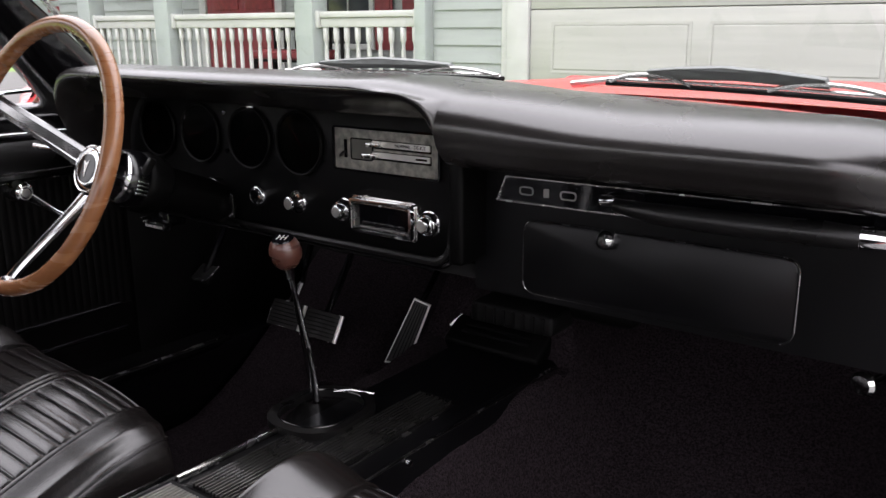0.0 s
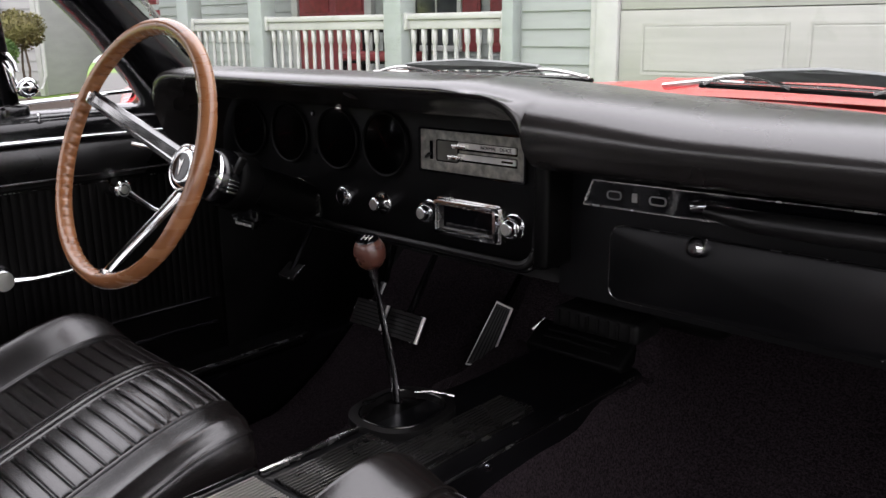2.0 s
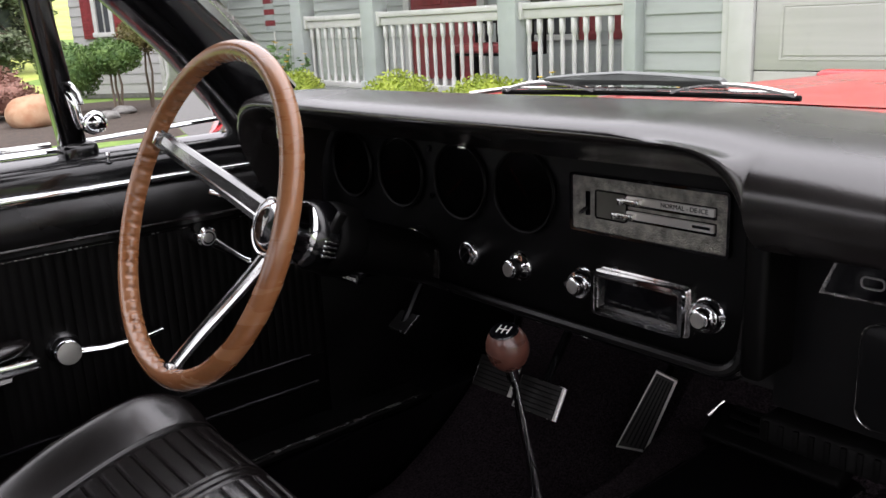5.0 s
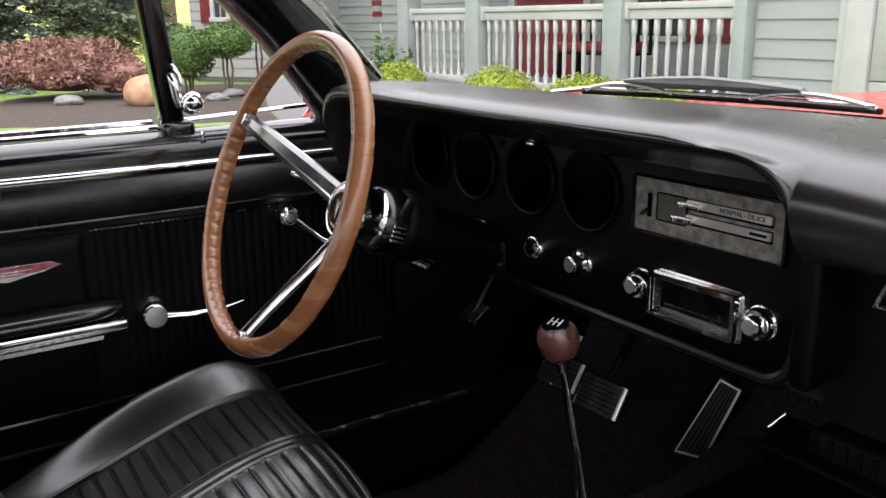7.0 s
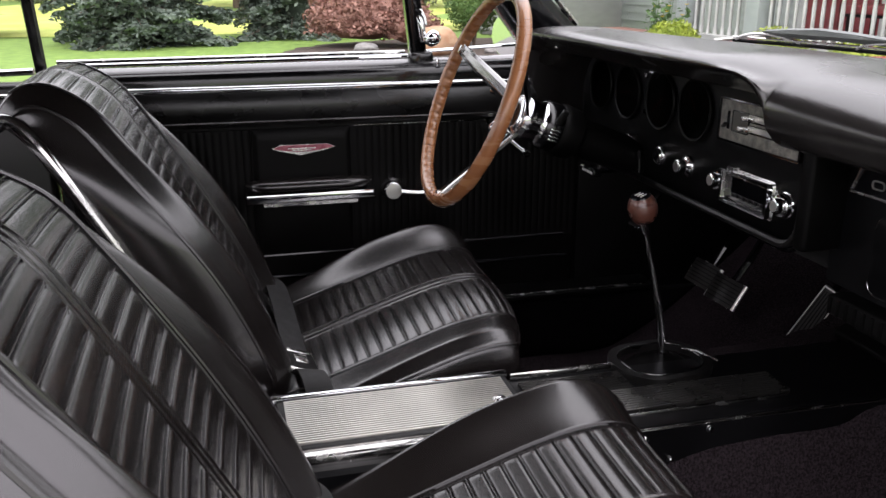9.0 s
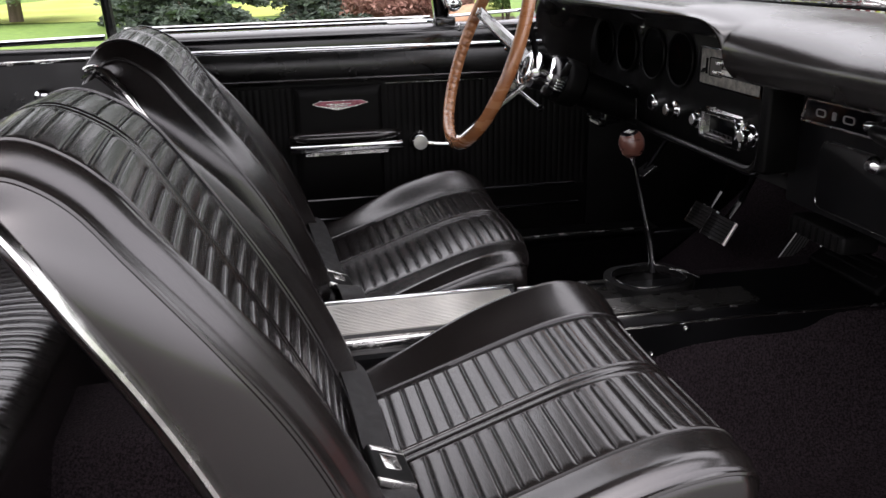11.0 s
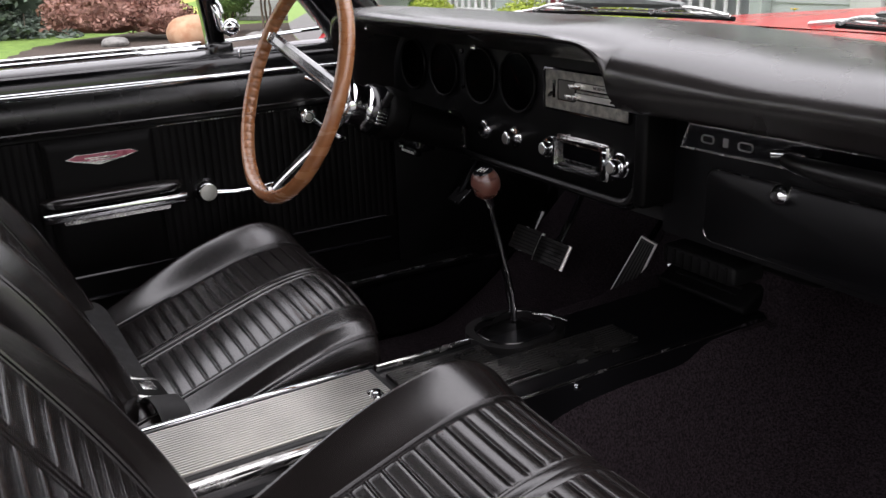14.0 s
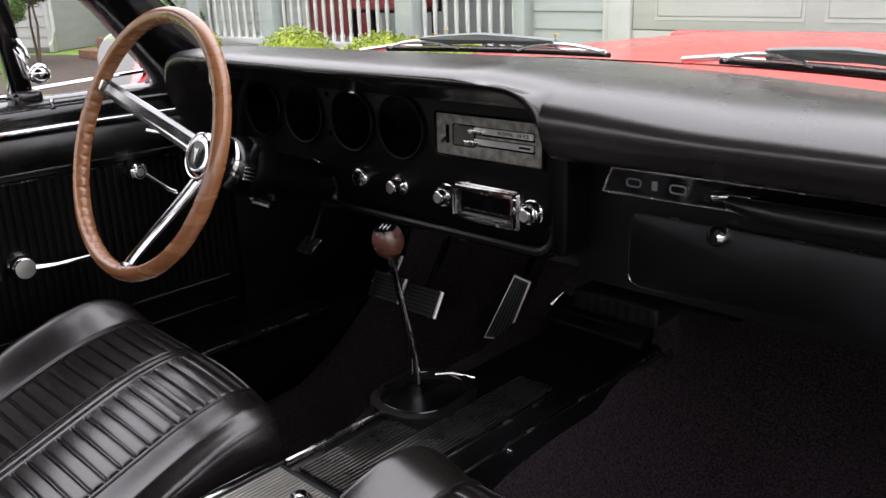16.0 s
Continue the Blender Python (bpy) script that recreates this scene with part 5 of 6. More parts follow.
def build_seat(cx, sag, tall):
    """sag: how far the insert's inboard edge has settled; tall: stretch of the back's height."""
    s = thing("bucket_seat", (cx, 0.40, 0.21), "black vinyl bucket seat with pleated inserts and bright side trim", "car seat", "front bucket seats")
    PW = 0.161                     # half width of the pleated insert
    WELT = 0.015                   # half width of the smooth band in the middle
    cp = Profile(CUSH)
    C0, CN, CP = 0.045, 20, 0.0232
    C1 = C0 + CN * CP

    def cushion(u, sl):
        p, n = cp.at(sl), cp.normal(sl)
        y = p.x
        front = smooth01((sl - C1) / 0.06)
        W = 0.240 - 0.028 * smooth01((sl - C1 + 0.06) / 0.12) - 0.012 * smooth01((0.12 - sl) / 0.12)
        a = abs(u)
        x, side = (a, 0.0) if a <= PW else (PW + (a - PW) / 0.06 * (W - PW), 0.0) if a <= PW + 0.06 else (W, (a - PW - 0.06) / 0.06)
        lift = 0.0
        if x > PW:
            t = min(1.0, (x - PW) / (W - PW))
            high = 0.012 + 0.028 * smooth01((y - 0.22) / 0.26)
            high = high * (1 - 0.85 * smooth01((sl - C1 + 0.11) / 0.13)) * (0.36 if u > 0 else 1.0)
            rise = smooth01(0.12 + 0.88 * min(1.0, t / 0.80)) ** 1.0 * 0.35 + 0.65 * min(1.0, t / 0.80)
            lift = high * rise * (1 - 0.9 * smooth01((t - 0.72) / 0.32)) + 0.001 - (sag * (1 + 0.8 * t) if u > 0 else 0.0)
        else:
            lift = -0.006 * (1 - (x / PW) ** 2) - (sag * (x / PW) ** 2 if u > 0 else 0.0)
            if C0 <= sl <= C1:
                q = pleat(((sl - C0) / CP) % 1.0, 0.0032)
                end = smooth01((PW - x) / 0.010) ** 0.6
                mid = smooth01((x - WELT) / 0.009)
                lift += q * end * mid - 0.004 * (1 - end)
            if x < WELT:
                lift += 0.0014 * abs(math.sin(x / WELT * math.pi)) ** 0.6 - 0.002
        pos = p + n * lift
        yy = pos.x - (0.012 * smooth01((sl - C1 + 0.10) / 0.14)) * (x / W) ** 3.5
        zz = pos.y
        if side:
            yy -= 0.014 * side * front
            zz = zz + (0.345 - zz) * side
            x += 0.012 * math.sin(min(1.0, side * 1.6) * math.pi) - 0.075 * smooth01((side - 0.30) / 0.6)
            yy -= 0.040 * front * smooth01((side - 0.25) / 0.6)
        return (cx + math.copysign(x, u), yy, zz)
    half = [0.002, 0.0045, 0.0075, 0.0105, 0.013, 0.0149, 0.0165, 0.018, 0.020, 0.0225, 0.025, 0.03] + span(0.045, 0.144, 9) + [0.150, 0.154, 0.157, 0.1595, 0.1609, 0.1612, 0.163, 0.166] + span(0.171, 0.221, 14) + span(0.226, 0.281, 9)
    us = [-x for x in half[::-1]] + [0.0] + half
    part("seat_cushion", grid(cushion, us, rows_for(cp.length, C0, C1, CP)), VINYL, s, "pleated black vinyl seat cushion", sharp=1.1)
    for sg in (-1, 1):
        part("cushion_piping", tube([Vector(cushion(sg * 0.2225, q)) + Vector((sg * 0.001, 0, 0.001)) for q in span(0.03, cp.length - 0.16, 60)], 0.0030, 6), VINYL, s)
    for sg in (-1, 1):
        part("insert_piping", tube([Vector(cushion(sg * 0.1614, q)) + Vector((0, 0, 0.0008)) for q in span(C0 - 0.01, C1 + 0.004, 70)], 0.0022, 6), VINYL, s)
    for q in (C1 + 0.004, C1 + 0.024):
        part("front_seam", tube([Vector(cushion(x, q)) + Vector((0, 0.0008, 0.0008)) for x in span(-0.219, 0.219, 60)], 0.0022, 6), VINYL, s)
    part("seat_base", box((cx - 0.20, 0.16, 0.255), (cx + 0.20, 0.63, 0.35), 0.02, 3), VINYL_BACK, s)
    for sg in (-1, 1):
        part("seat_track", box((cx + sg * 0.17 - 0.02, 0.16, 0.205), (cx + sg * 0.17 + 0.02, 0.65, 0.262), 0.006), PAINT_BLACK, s)

    fp = Profile([(p, 0.43 + (q - 0.43) * tall) for p, q in FACE])
    spine = [(p, 0.43 + (q - 0.43) * tall, 0) for p, q in SPINE]
    F0, FP = 0.035, 0.0262
    FN = int((fp.length - 0.02 - F0) / FP)
    F1 = F0 + FN * FP

    def wide(v):
        top = smooth01((v - 0.42) / 0.45)
        low = smooth01((0.12 - v) / 0.12)
        return 0.226 - 0.044 * top - 0.012 * low

    def back(u, sl):
        v = sl / fp.length
        f, n = fp.at(sl), -fp.normal(sl)
        b = poly(spine, v)
        W = wide(v)
        pw = min(0.158, W - 0.030)
        a = abs(u)
        x, t = (a / 0.158 * pw, 0.0) if a <= 0.158 else (pw + (a - 0.158) / 0.068 * (W - pw), 0.0) if a <= 0.226 else (W, (a - 0.226) / 0.08)
        topk = smooth01((v - 0.30) / 0.5)
        lift = 0.0
        if x > pw:
            bol = smooth01((x - pw) / 0.03 + 0.15)
            lift += (0.028 * (1 - topk) * smooth01(v / 0.1) + 0.003) * bol
            edge = smooth01((x - W + 0.04) / 0.04)
            lift -= 0.026 * edge * edge
        else:
            lift -= 0.006 * (1 - (x / pw) ** 2) * (1 - topk)
            if F0 <= sl <= F1:
                q = pleat(((sl - F0) / FP) % 1.0, 0.0036)
                end = smooth01((pw - x) / 0.010) ** 0.6
                mid = smooth01((x - WELT) / 0.009)
                lift += q * end * mid - 0.004 * (1 - end)
            if x < WELT:
                lift += 0.0014 * abs(math.sin(x / WELT * math.pi)) ** 0.6 - 0.002
        p = f + n * lift
        if t:
            p = p.lerp(b, smooth01(t) * 0.4 + t * 0.6)
            x += 0.009 * math.sin(t * math.pi)
        crown = 0.012 * min(1.0, x / 0.226) ** 2 * smooth01((v - 0.5) / 0.3)
        return (cx + math.copysign(x, u), p.x, p.y - crown)
    half = [0.002, 0.0045, 0.0075, 0.0105, 0.013, 0.0149, 0.0165, 0.018, 0.020, 0.0225, 0.025, 0.03] + span(0.045, 0.142, 8) + [0.148, 0.151, 0.154, 0.1565, 0.1579, 0.1582, 0.160, 0.164] + span(0.170, 0.226, 12) + span(0.232, 0.306, 16)
    us = [-x for x in half[::-1]] + [0.0] + half
    bk = part("seat_back", grid(back, us, rows_for(fp.length, F0, F1, FP)), VINYL, s, "pleated black vinyl seat back", sharp=1.1)

    for sg in (-1, 1):
        part("insert_piping", tube([Vector(back(sg * 0.1582, q)) + Vector((0, 0.0008, 0.0006)) for q in span(F0 - 0.01, F1, 90)], 0.0024, 6), VINYL, bk)

    def shell(u, v):
        b = poly(spine, v)
        W = wide(v) + 0.002
        r = 0.022 * (1 - u * u)
        return (cx + u * W, b.x - r * 0.8, b.y - r * 0.5)
    part("back_shell", grid(shell, span(-1, 1, 20), span(0, 1, 40)), VINYL_BACK, bk)
    for sg in (-1, 1):
        part("side_trim", tube([Vector((cx + sg * (wide(v) + 0.0095), *(poly(spine, v).lerp(fp.at(v * fp.length), 0.16)[:2]))) for v in span(0.0, 0.93, 50)], 0.0075, 8, flat=0.7), CHROME_WORN, bk, "bright metal moulding along the seat back edge")
        part("back_piping", tube([Vector(back(sg * 0.232, v * fp.length)) for v in span(0.02, 0.98, 70)], 0.0030, 6), VINYL, bk)
    for sg in (-1, 1):
        h0, h1 = sorted((cx + sg * 0.232, cx + sg * 0.252))
        part("seat_hinge", box((h0, 0.150, 0.445), (h1, 0.215, 0.475), 0.005), CHROME, s)
        part("hinge_cover", box((h0, 0.12, 0.33), (h1 - 0.004, 0.22, 0.45), 0.004), PAINT_BLACK, s)
    return s


seat = build_seat(DRIVER, 0.020, 1.04)
build_seat(PASSENGER, 0.005, 1.0)
seat.location += Vector((0.006, -0.006, 0.0))


def ribbon(points, width, across):
    """A flat strip with thickness along a smooth curve; across: its width direction."""
    n = 24
    w = Vector(across).normalized() * width / 2
    bm = bmesh.new()
    rows = []
    for i in range(n):
        p = poly(points, i / (n - 1))
        q = poly(points, min(1, i / (n - 1) + 0.01)) - poly(points, max(0, i / (n - 1) - 0.01))
        up = w.cross(q).normalized() * 0.0011
        rows.append([bm.verts.new(p + w + up), bm.verts.new(p - w + up), bm.verts.new(p - w - up), bm.verts.new(p + w - up)])
    for A, B in zip(rows, rows[1:]):
        for k in range(4):
            bm.faces.new((A[k], A[(k + 1) % 4], B[(k + 1) % 4], B[k]))
    bm.faces.new(rows[0]), bm.faces.new(rows[-1])
    return bm


def build_belt(cx, at):
    b = thing("seat_belt", (cx, 0.26, 0.48), "black lap belt with chrome buckle lying across the seat", "seat belt", "lap belts")
    across = (0.05, -0.85, 0.36)
    part("webbing", ribbon([(cx - 0.215, 0.205, 0.520), (cx - 0.19, 0.238, 0.508), (cx - 0.12, 0.250, 0.488), (cx, 0.254, 0.480), (at - 0.03, 0.258, 0.481)], 0.044, across), WEBBING, b)
    part("lower_webbing", ribbon([(at + 0.02, 0.262, 0.484), (cx + 0.215, 0.272, 0.496), (cx + 0.250, 0.280, 0.486), (cx + 0.262, 0.284, 0.44), (cx + 0.262, 0.286, 0.34)], 0.044, (0.05, -0.95, 0.2)), WEBBING, b)
    mb = pose(at, 0.260, 0.489, -22, 0, 4)
    k = part("buckle", box((-0.038, -0.025, -0.006), (0.038, 0.025, 0.007), 0.004, 3, mb), RUBBER, b)
    part("buckle_plate", box((-0.034, -0.022, 0.0065), (-0.022, 0.022, 0.0095), 0.002, 2, mb), CHROME_WORN, k)
    part("release_plate", box((-0.016, -0.012, 0.0065), (0.016, 0.010, 0.0090), 0.002, 2, mb), CHROME_WORN, k)
    part("end_bar", box((0.034, -0.025, -0.003), (0.041, 0.025, 0.007), 0.002, 2, mb), CHROME_WORN, k)
    return b


build_belt(DRIVER, -0.995)
build_belt(PASSENGER, -0.360)


def build_rear_seat():
    r = thing("rear_seat", (XC, -0.55, 0.22), "black vinyl rear bench seat with pleats", "car seat")

    def cush(u, v):
        p = poly([(-0.90, 0.44, 0), (-0.70, 0.47, 0), (-0.45, 0.495, 0), (-0.28, 0.505, 0), (-0.215, 0.485, 0), (-0.20, 0.43, 0), (-0.205, 0.24, 0)], v)
        lift = pleat((u * 0.62 / 0.030) % 1.0, 0.005) if v < 0.66 else 0.0
        return (XC + u * 0.62, p.x, p.y + lift)
    part("rear_cushion", grid(cush, span(-1, 1, 330), span(0, 1, 30)), VINYL, r, sharp=1.6)

    def bk(u, v):
        p = poly([(-0.80, 0.45, 0), (-0.85, 0.60, 0), (-0.90, 0.75, 0), (-0.95, 0.86, 0), (-0.99, 0.885, 0), (-1.02, 0.86, 0)], v)
        return (XC + u * 0.64, p.x + (pleat((u * 0.62 / 0.030) % 1.0, 0.005) if v < 0.6 else 0.0), p.y)
    part("rear_backrest", grid(bk, span(-1, 1, 330), span(0, 1, 20)), VINYL, r, sharp=1.6)


build_rear_seat()


# ---- ground ----
def ground_height(x, y):
    """Flat near the house, with a slow rise to the meadow beyond the trees."""
    return 7.0 * smooth01((-x - 17) / 100)


def build_ground():
    xs = span(-120, -20, 14) + span(-18, 6, 60) + span(8, 120, 14)
    ys = span(-120, -14, 14) + span(-12, 12, 60) + span(14, 120, 14)
    me = bpy.data.meshes.new("ground")
    bm = grid(lambda x, y: (x, y, ground_height(x, y) - 0.01), xs, ys)
    bm.to_mesh(me)
    bm.free()
    me.materials.append(LAWN)
    tagged(new("ground", me), "mown green lawn around the drive", "ground", kind="structure")
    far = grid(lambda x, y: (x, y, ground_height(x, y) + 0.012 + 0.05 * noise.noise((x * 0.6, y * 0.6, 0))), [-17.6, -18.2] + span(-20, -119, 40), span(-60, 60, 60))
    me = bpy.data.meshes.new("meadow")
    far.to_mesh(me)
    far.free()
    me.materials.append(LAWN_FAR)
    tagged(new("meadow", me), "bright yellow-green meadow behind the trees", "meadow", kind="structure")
    dv = bmesh.new()
    prism([(-4.6, -30), (11.0, -30), (11.0, 6.5), (-3.0, 6.5), (-4.2, 3.2)], -0.05, 0.012, pose(0, 0, 0), dv)
    me = bpy.data.meshes.new("driveway")
    dv.to_mesh(me)
    dv.free()
    me.materials.append(ASPHALT)
    tagged(new("driveway", me), "grey asphalt driveway under the car", "driveway", kind="structure")


build_ground()


def bed(name, outline, z, label):
    """A low mound of mulch with an uneven top, following the ground."""
    cx = sum(p[0] for p in outline) / len(outline)
    cy = sum(p[1] for p in outline) / len(outline)
    bm = bmesh.new()
    n = 64
    rim = [poly([(*p, 0) for p in outline] + [(*outline[0], 0)], k / n) for k in range(n)]
    prev = None
    for ring in range(9):
        f = 1 - ring / 8.5
        cur = []
        for p in rim:
            x, y = cx + (p.x - cx) * f, cy + (p.y - cy) * f
            h = ground_height(x, y) - 0.03 + z * smooth01(ring / 1.6) + 0.02 * noise.noise((x * 5, y * 5, 0)) * min(1, ring)
            cur.append(bm.verts.new((x, y, h)))
        if prev:
            for k in range(n):
                bm.faces.new((prev[k], prev[(k + 1) % n], cur[(k + 1) % n], cur[k]))
        prev = cur
    bm.faces.new(prev)
    me = bpy.data.meshes.new(name)
    for f in bm.faces:
        f.smooth = True
    bm.to_mesh(me)
    bm.free()
    me.materials.append(MULCH)
    tagged(new(name, me), label, "mulch bed", kind="stuff")


bed("mulch_bed", [(-10.6, 0.6), (-9.7, 2.4), (-9.0, 4.2), (-9.2, 5.9), (-12.0, 6.5), (-14.7, 6.2), (-15.8, 4.6), (-15.3, 2.4), (-13.4, 0.9)], 0.05, "dark bark mulch bed with shrubs and a boulder")
bed("porch_bed", [(-10.6, 5.0), (-8.5, 5.1), (-6.5, 5.2), (-5.2, 5.3), (-5.2, 6.15), (-6.5, 6.1), (-8.6, 6.1), (-10.6, 6.1)], 0.06, "narrow mulch bed along the porch")


# ---- plants ----
def leaf_mesh(name, points, size, flat=0.35, seed=1, drop=0.0):
    """Many small two-triangle leaves at the given points, each with its own turn."""
    rng = random.Random(seed)
    verts, faces = [], []
    for p in points:
        d = Vector((rng.gauss(0, 1), rng.gauss(0, 1), rng.gauss(0, 1) * flat - drop))
        d.normalize()
        s = d.cross(Vector((rng.gauss(0, 1), rng.gauss(0, 1), rng.gauss(0, 1)))).normalized()
        L = size * rng.uniform(0.6, 1.3)
        i = len(verts)
        c = Vector(p)
        verts += [c - d * L, c + s * L * 0.45, c + d * L, c - s * L * 0.45]
        faces.append((i, i + 1, i + 2, i + 3))
    me = bpy.data.meshes.new(name)
    me.from_pydata([tuple(v) for v in verts], [], faces)
    return me


def child(name, me, mat, parent, label=""):
    me.materials.append(mat)
    ob = new(name, me)
    ob.parent = parent
    ob.matrix_parent_inverse = Matrix.Translation(-parent.location)
    if label:
        ob["label"] = label
    return ob


def spruce(x, y, height, spread, seed, mat=SPRUCE, bare=0.3, label="dense blue-green spruce tree with drooping boughs", dense=1.0, core_share=0.30, leaf=0.056):
    rng = random.Random(seed)
    z0 = ground_height(x, y) - 0.02
    t = thing("spruce_tree", (x, y, z0), label, "tree", "conifers")
    part("trunk", tube([(x + 0.02 * math.sin(k), y, z0 + height * k / 8) for k in range(9)], [0.13 * height / 6 * (1 - k / 9) + 0.015 for k in range(9)], 10), BARK, t)
    pts = []
    limbs = bmesh.new()
    z = bare + 0.15
    seen_top = min(height, 3.6)
    while z < height - 0.15:
        r = spread * (1 - z / height) ** 0.8
        low = z < seen_top
        for k in range(rng.randint(13, 17) if low else 7):
            a = rng.uniform(0, 6.283)
            L = r * rng.uniform(0.55, 1.15)
            sag = rng.uniform(0.16, 0.34) * L
            zz = z0 + z + rng.uniform(-0.12, 0.12)
            root = Vector((x, y, zz))
            out = Vector((math.cos(a), math.sin(a), 0))
            side = Vector((-out.y, out.x, 0))

            def along(f):
                return root + out * L * f + Vector((0, 0, -sag * (f ** 1.4) + 0.35 * sag * max(0, f - 0.7)))
            if low:
                tube([along(0), along(0.4), along(0.75), along(1)], [0.018, 0.013, 0.009, 0.004], 5, bm=limbs)
            for j in range(int((230 if low else 40) * L * dense)):
                f = rng.uniform(0.12, 1.03) ** 0.75
                w = 0.26 * L * (1.05 - f) + 0.04
                off = rng.gauss(0, w)
                hang = -0.10 * rng.random() ** 2 - 0.25 * abs(off) * 0.6
                pts.append(along(f) + side * off + Vector((0, 0, hang + rng.gauss(0, 0.012))))
        z += rng.uniform(0.22, 0.32) if low else 0.45
    part("limbs", limbs, BARK, t)
    # a solid core of inner boughs, shade painted into its darker green, closes the crown
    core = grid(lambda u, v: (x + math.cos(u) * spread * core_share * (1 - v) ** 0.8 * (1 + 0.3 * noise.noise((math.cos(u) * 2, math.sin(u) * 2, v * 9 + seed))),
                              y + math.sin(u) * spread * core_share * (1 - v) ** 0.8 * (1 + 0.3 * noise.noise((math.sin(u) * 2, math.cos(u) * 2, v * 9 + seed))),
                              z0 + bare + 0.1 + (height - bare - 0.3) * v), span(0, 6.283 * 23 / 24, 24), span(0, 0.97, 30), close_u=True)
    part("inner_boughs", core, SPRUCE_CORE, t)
    child("crown", leaf_mesh("crown", pts, leaf, 0.25, seed, 0.25), mat, t)


# the near row across the lawn, then a second row and the far wood edge
for x, y, h, s, sd, mat, bare, dn in ((-15.3, -1.25, 5.2, 1.75, 11, SPRUCE, 0.05, 1.3), (-18.0, -4.45, 5.6, 1.85, 12, PINE_LIGHT, 0.85, 0.7), (-16.6, 1.55, 5.4, 1.60, 13, SPRUCE, 0.15, 1.0),
                                      (-17.8, 3.65, 6.0, 1.4, 14, PINE_LIGHT, 1.0, 0.6), (-18.2, 4.4, 6.0, 1.3, 15, PINE_LIGHT, 0.9, 0.6), (-21.5, -9.5, 7.0, 2.6, 16, SPRUCE, 0.2, 0.5),
                                      (-27.0, 6.0, 7.5, 2.4, 17, PINE_LIGHT, 0.8, 0.4), (-27.0, 0.8, 7.5, 2.2, 18, SPRUCE, 1.0, 0.4), (-31.0, -5.5, 8.0, 2.2, 19, SPRUCE, 0.9, 0.4)):
    spruce(x, y, h, s, sd, mat, bare, dense=dn)
# tall pines of the wood edge, bare below
for k in range(9):
    spruce(-31.0 - 2.5 * (k % 2), -19.0 + 4.1 * k, 12.0, 3.6, 61 + k, PINE_LIGHT, 5.0, "tall pine with a bare trunk at the wood edge", 0.22, 0.62, 0.17)


def shrub(name, x, y, z, rx, ry, rz, count, size, mat, label, category, seed, stems=0, group="", lumps=0.18):
    rng = random.Random(seed)
    g = ground_height(x, y) + 0.0
    t = thing(name, (x, y, g), label, category, group)
    pts = []
    for _ in range(count):
        d = Vector((rng.gauss(0, 1), rng.gauss(0, 1), rng.gauss(0, 1))).normalized()
        r = rng.uniform(0.72, 1.0) + lumps * noise.noise((d.x * 2.2 + seed, d.y * 2.2, d.z * 2.2))
        if stems == 0 and d.z < -0.55:
            d.z = -0.4
        pts.append(Vector((x + d.x * rx * r, y + d.y * ry * r, g + z + d.z * rz * r)))
    child("leaves", leaf_mesh("leaves", pts, size, 0.8, seed), mat, t)
    core = bmesh.new()
    bmesh.ops.create_icosphere(core, subdivisions=3, radius=1.0)
    for v in core.verts:
        k = 0.74 + 0.12 * noise.noise((v.co.x * 2 + seed, v.co.y * 2, v.co.z * 2))
        v.co = Vector((x + v.co.x * rx * k, y + v.co.y * ry * k, g + z + v.co.z * rz * k))
    part("inner_leaves", core, mat, t)
    for k in range(stems):
        a = k * 2.4
        part("stem", tube([(x + 0.05 * math.cos(a), y + 0.05 * math.sin(a), g - 0.03), (x + 0.10 * math.cos(a + 0.5), y + 0.1 * math.sin(a + 0.5), g + z * 0.5), (x + 0.05 * math.cos(a), y + 0.06 * math.sin(a), g + z)], [0.022, 0.017, 0.012], 7), BARK, t)
    return t


shrub("barberry_bush", -13.7, 2.45, 0.46, 0.75, 0.95, 0.46, 6500, 0.042, BARBERRY, "red-leaved barberry bush in the mulch bed", "bush", 31, lumps=0.35)
shrub("barberry_bush", -13.3, 3.15, 0.30, 0.5, 0.5, 0.30, 2000, 0.04, BARBERRY, "small red-leaved barberry bush", "bush", 32, lumps=0.35)
shrub("topiary_shrub", -13.3, 4.15, 0.62, 0.42, 0.46, 0.40, 3200, 0.028, TOPIARY, "clipped green shrub on the mulch", "shrub", 33, 3, "clipped shrubs")
shrub("topiary_shrub", -12.6, 4.52, 0.80, 0.40, 0.42, 0.25, 3000, 0.028, TOPIARY, "clipped green topiary on thin stems", "shrub", 34, 3, "clipped shrubs")
shrub("topiary_shrub", -12.9, 5.10, 1.10, 0.34, 0.36, 0.28, 2400, 0.028, TOPIARY_BROWN, "clipped bronze-green topiary on a bare stem", "shrub", 35, 2, "clipped shrubs")
for i, (x, y, rx, rz) in enumerate(((-7.45, 5.65, 0.58, 0.30), (-6.15, 5.70, 0.60, 0.28), (-9.45, 5.60, 0.42, 0.28), (-5.3, 5.75, 0.44, 0.22))):
    shrub("lime_shrub", x, y, 0.30, rx, 0.32, rz, 3200, 0.024, LIME_LEAF, "rounded yellow-green shrub before the porch", "shrub", 41 + i, 0, "porch shrubs", 0.12)


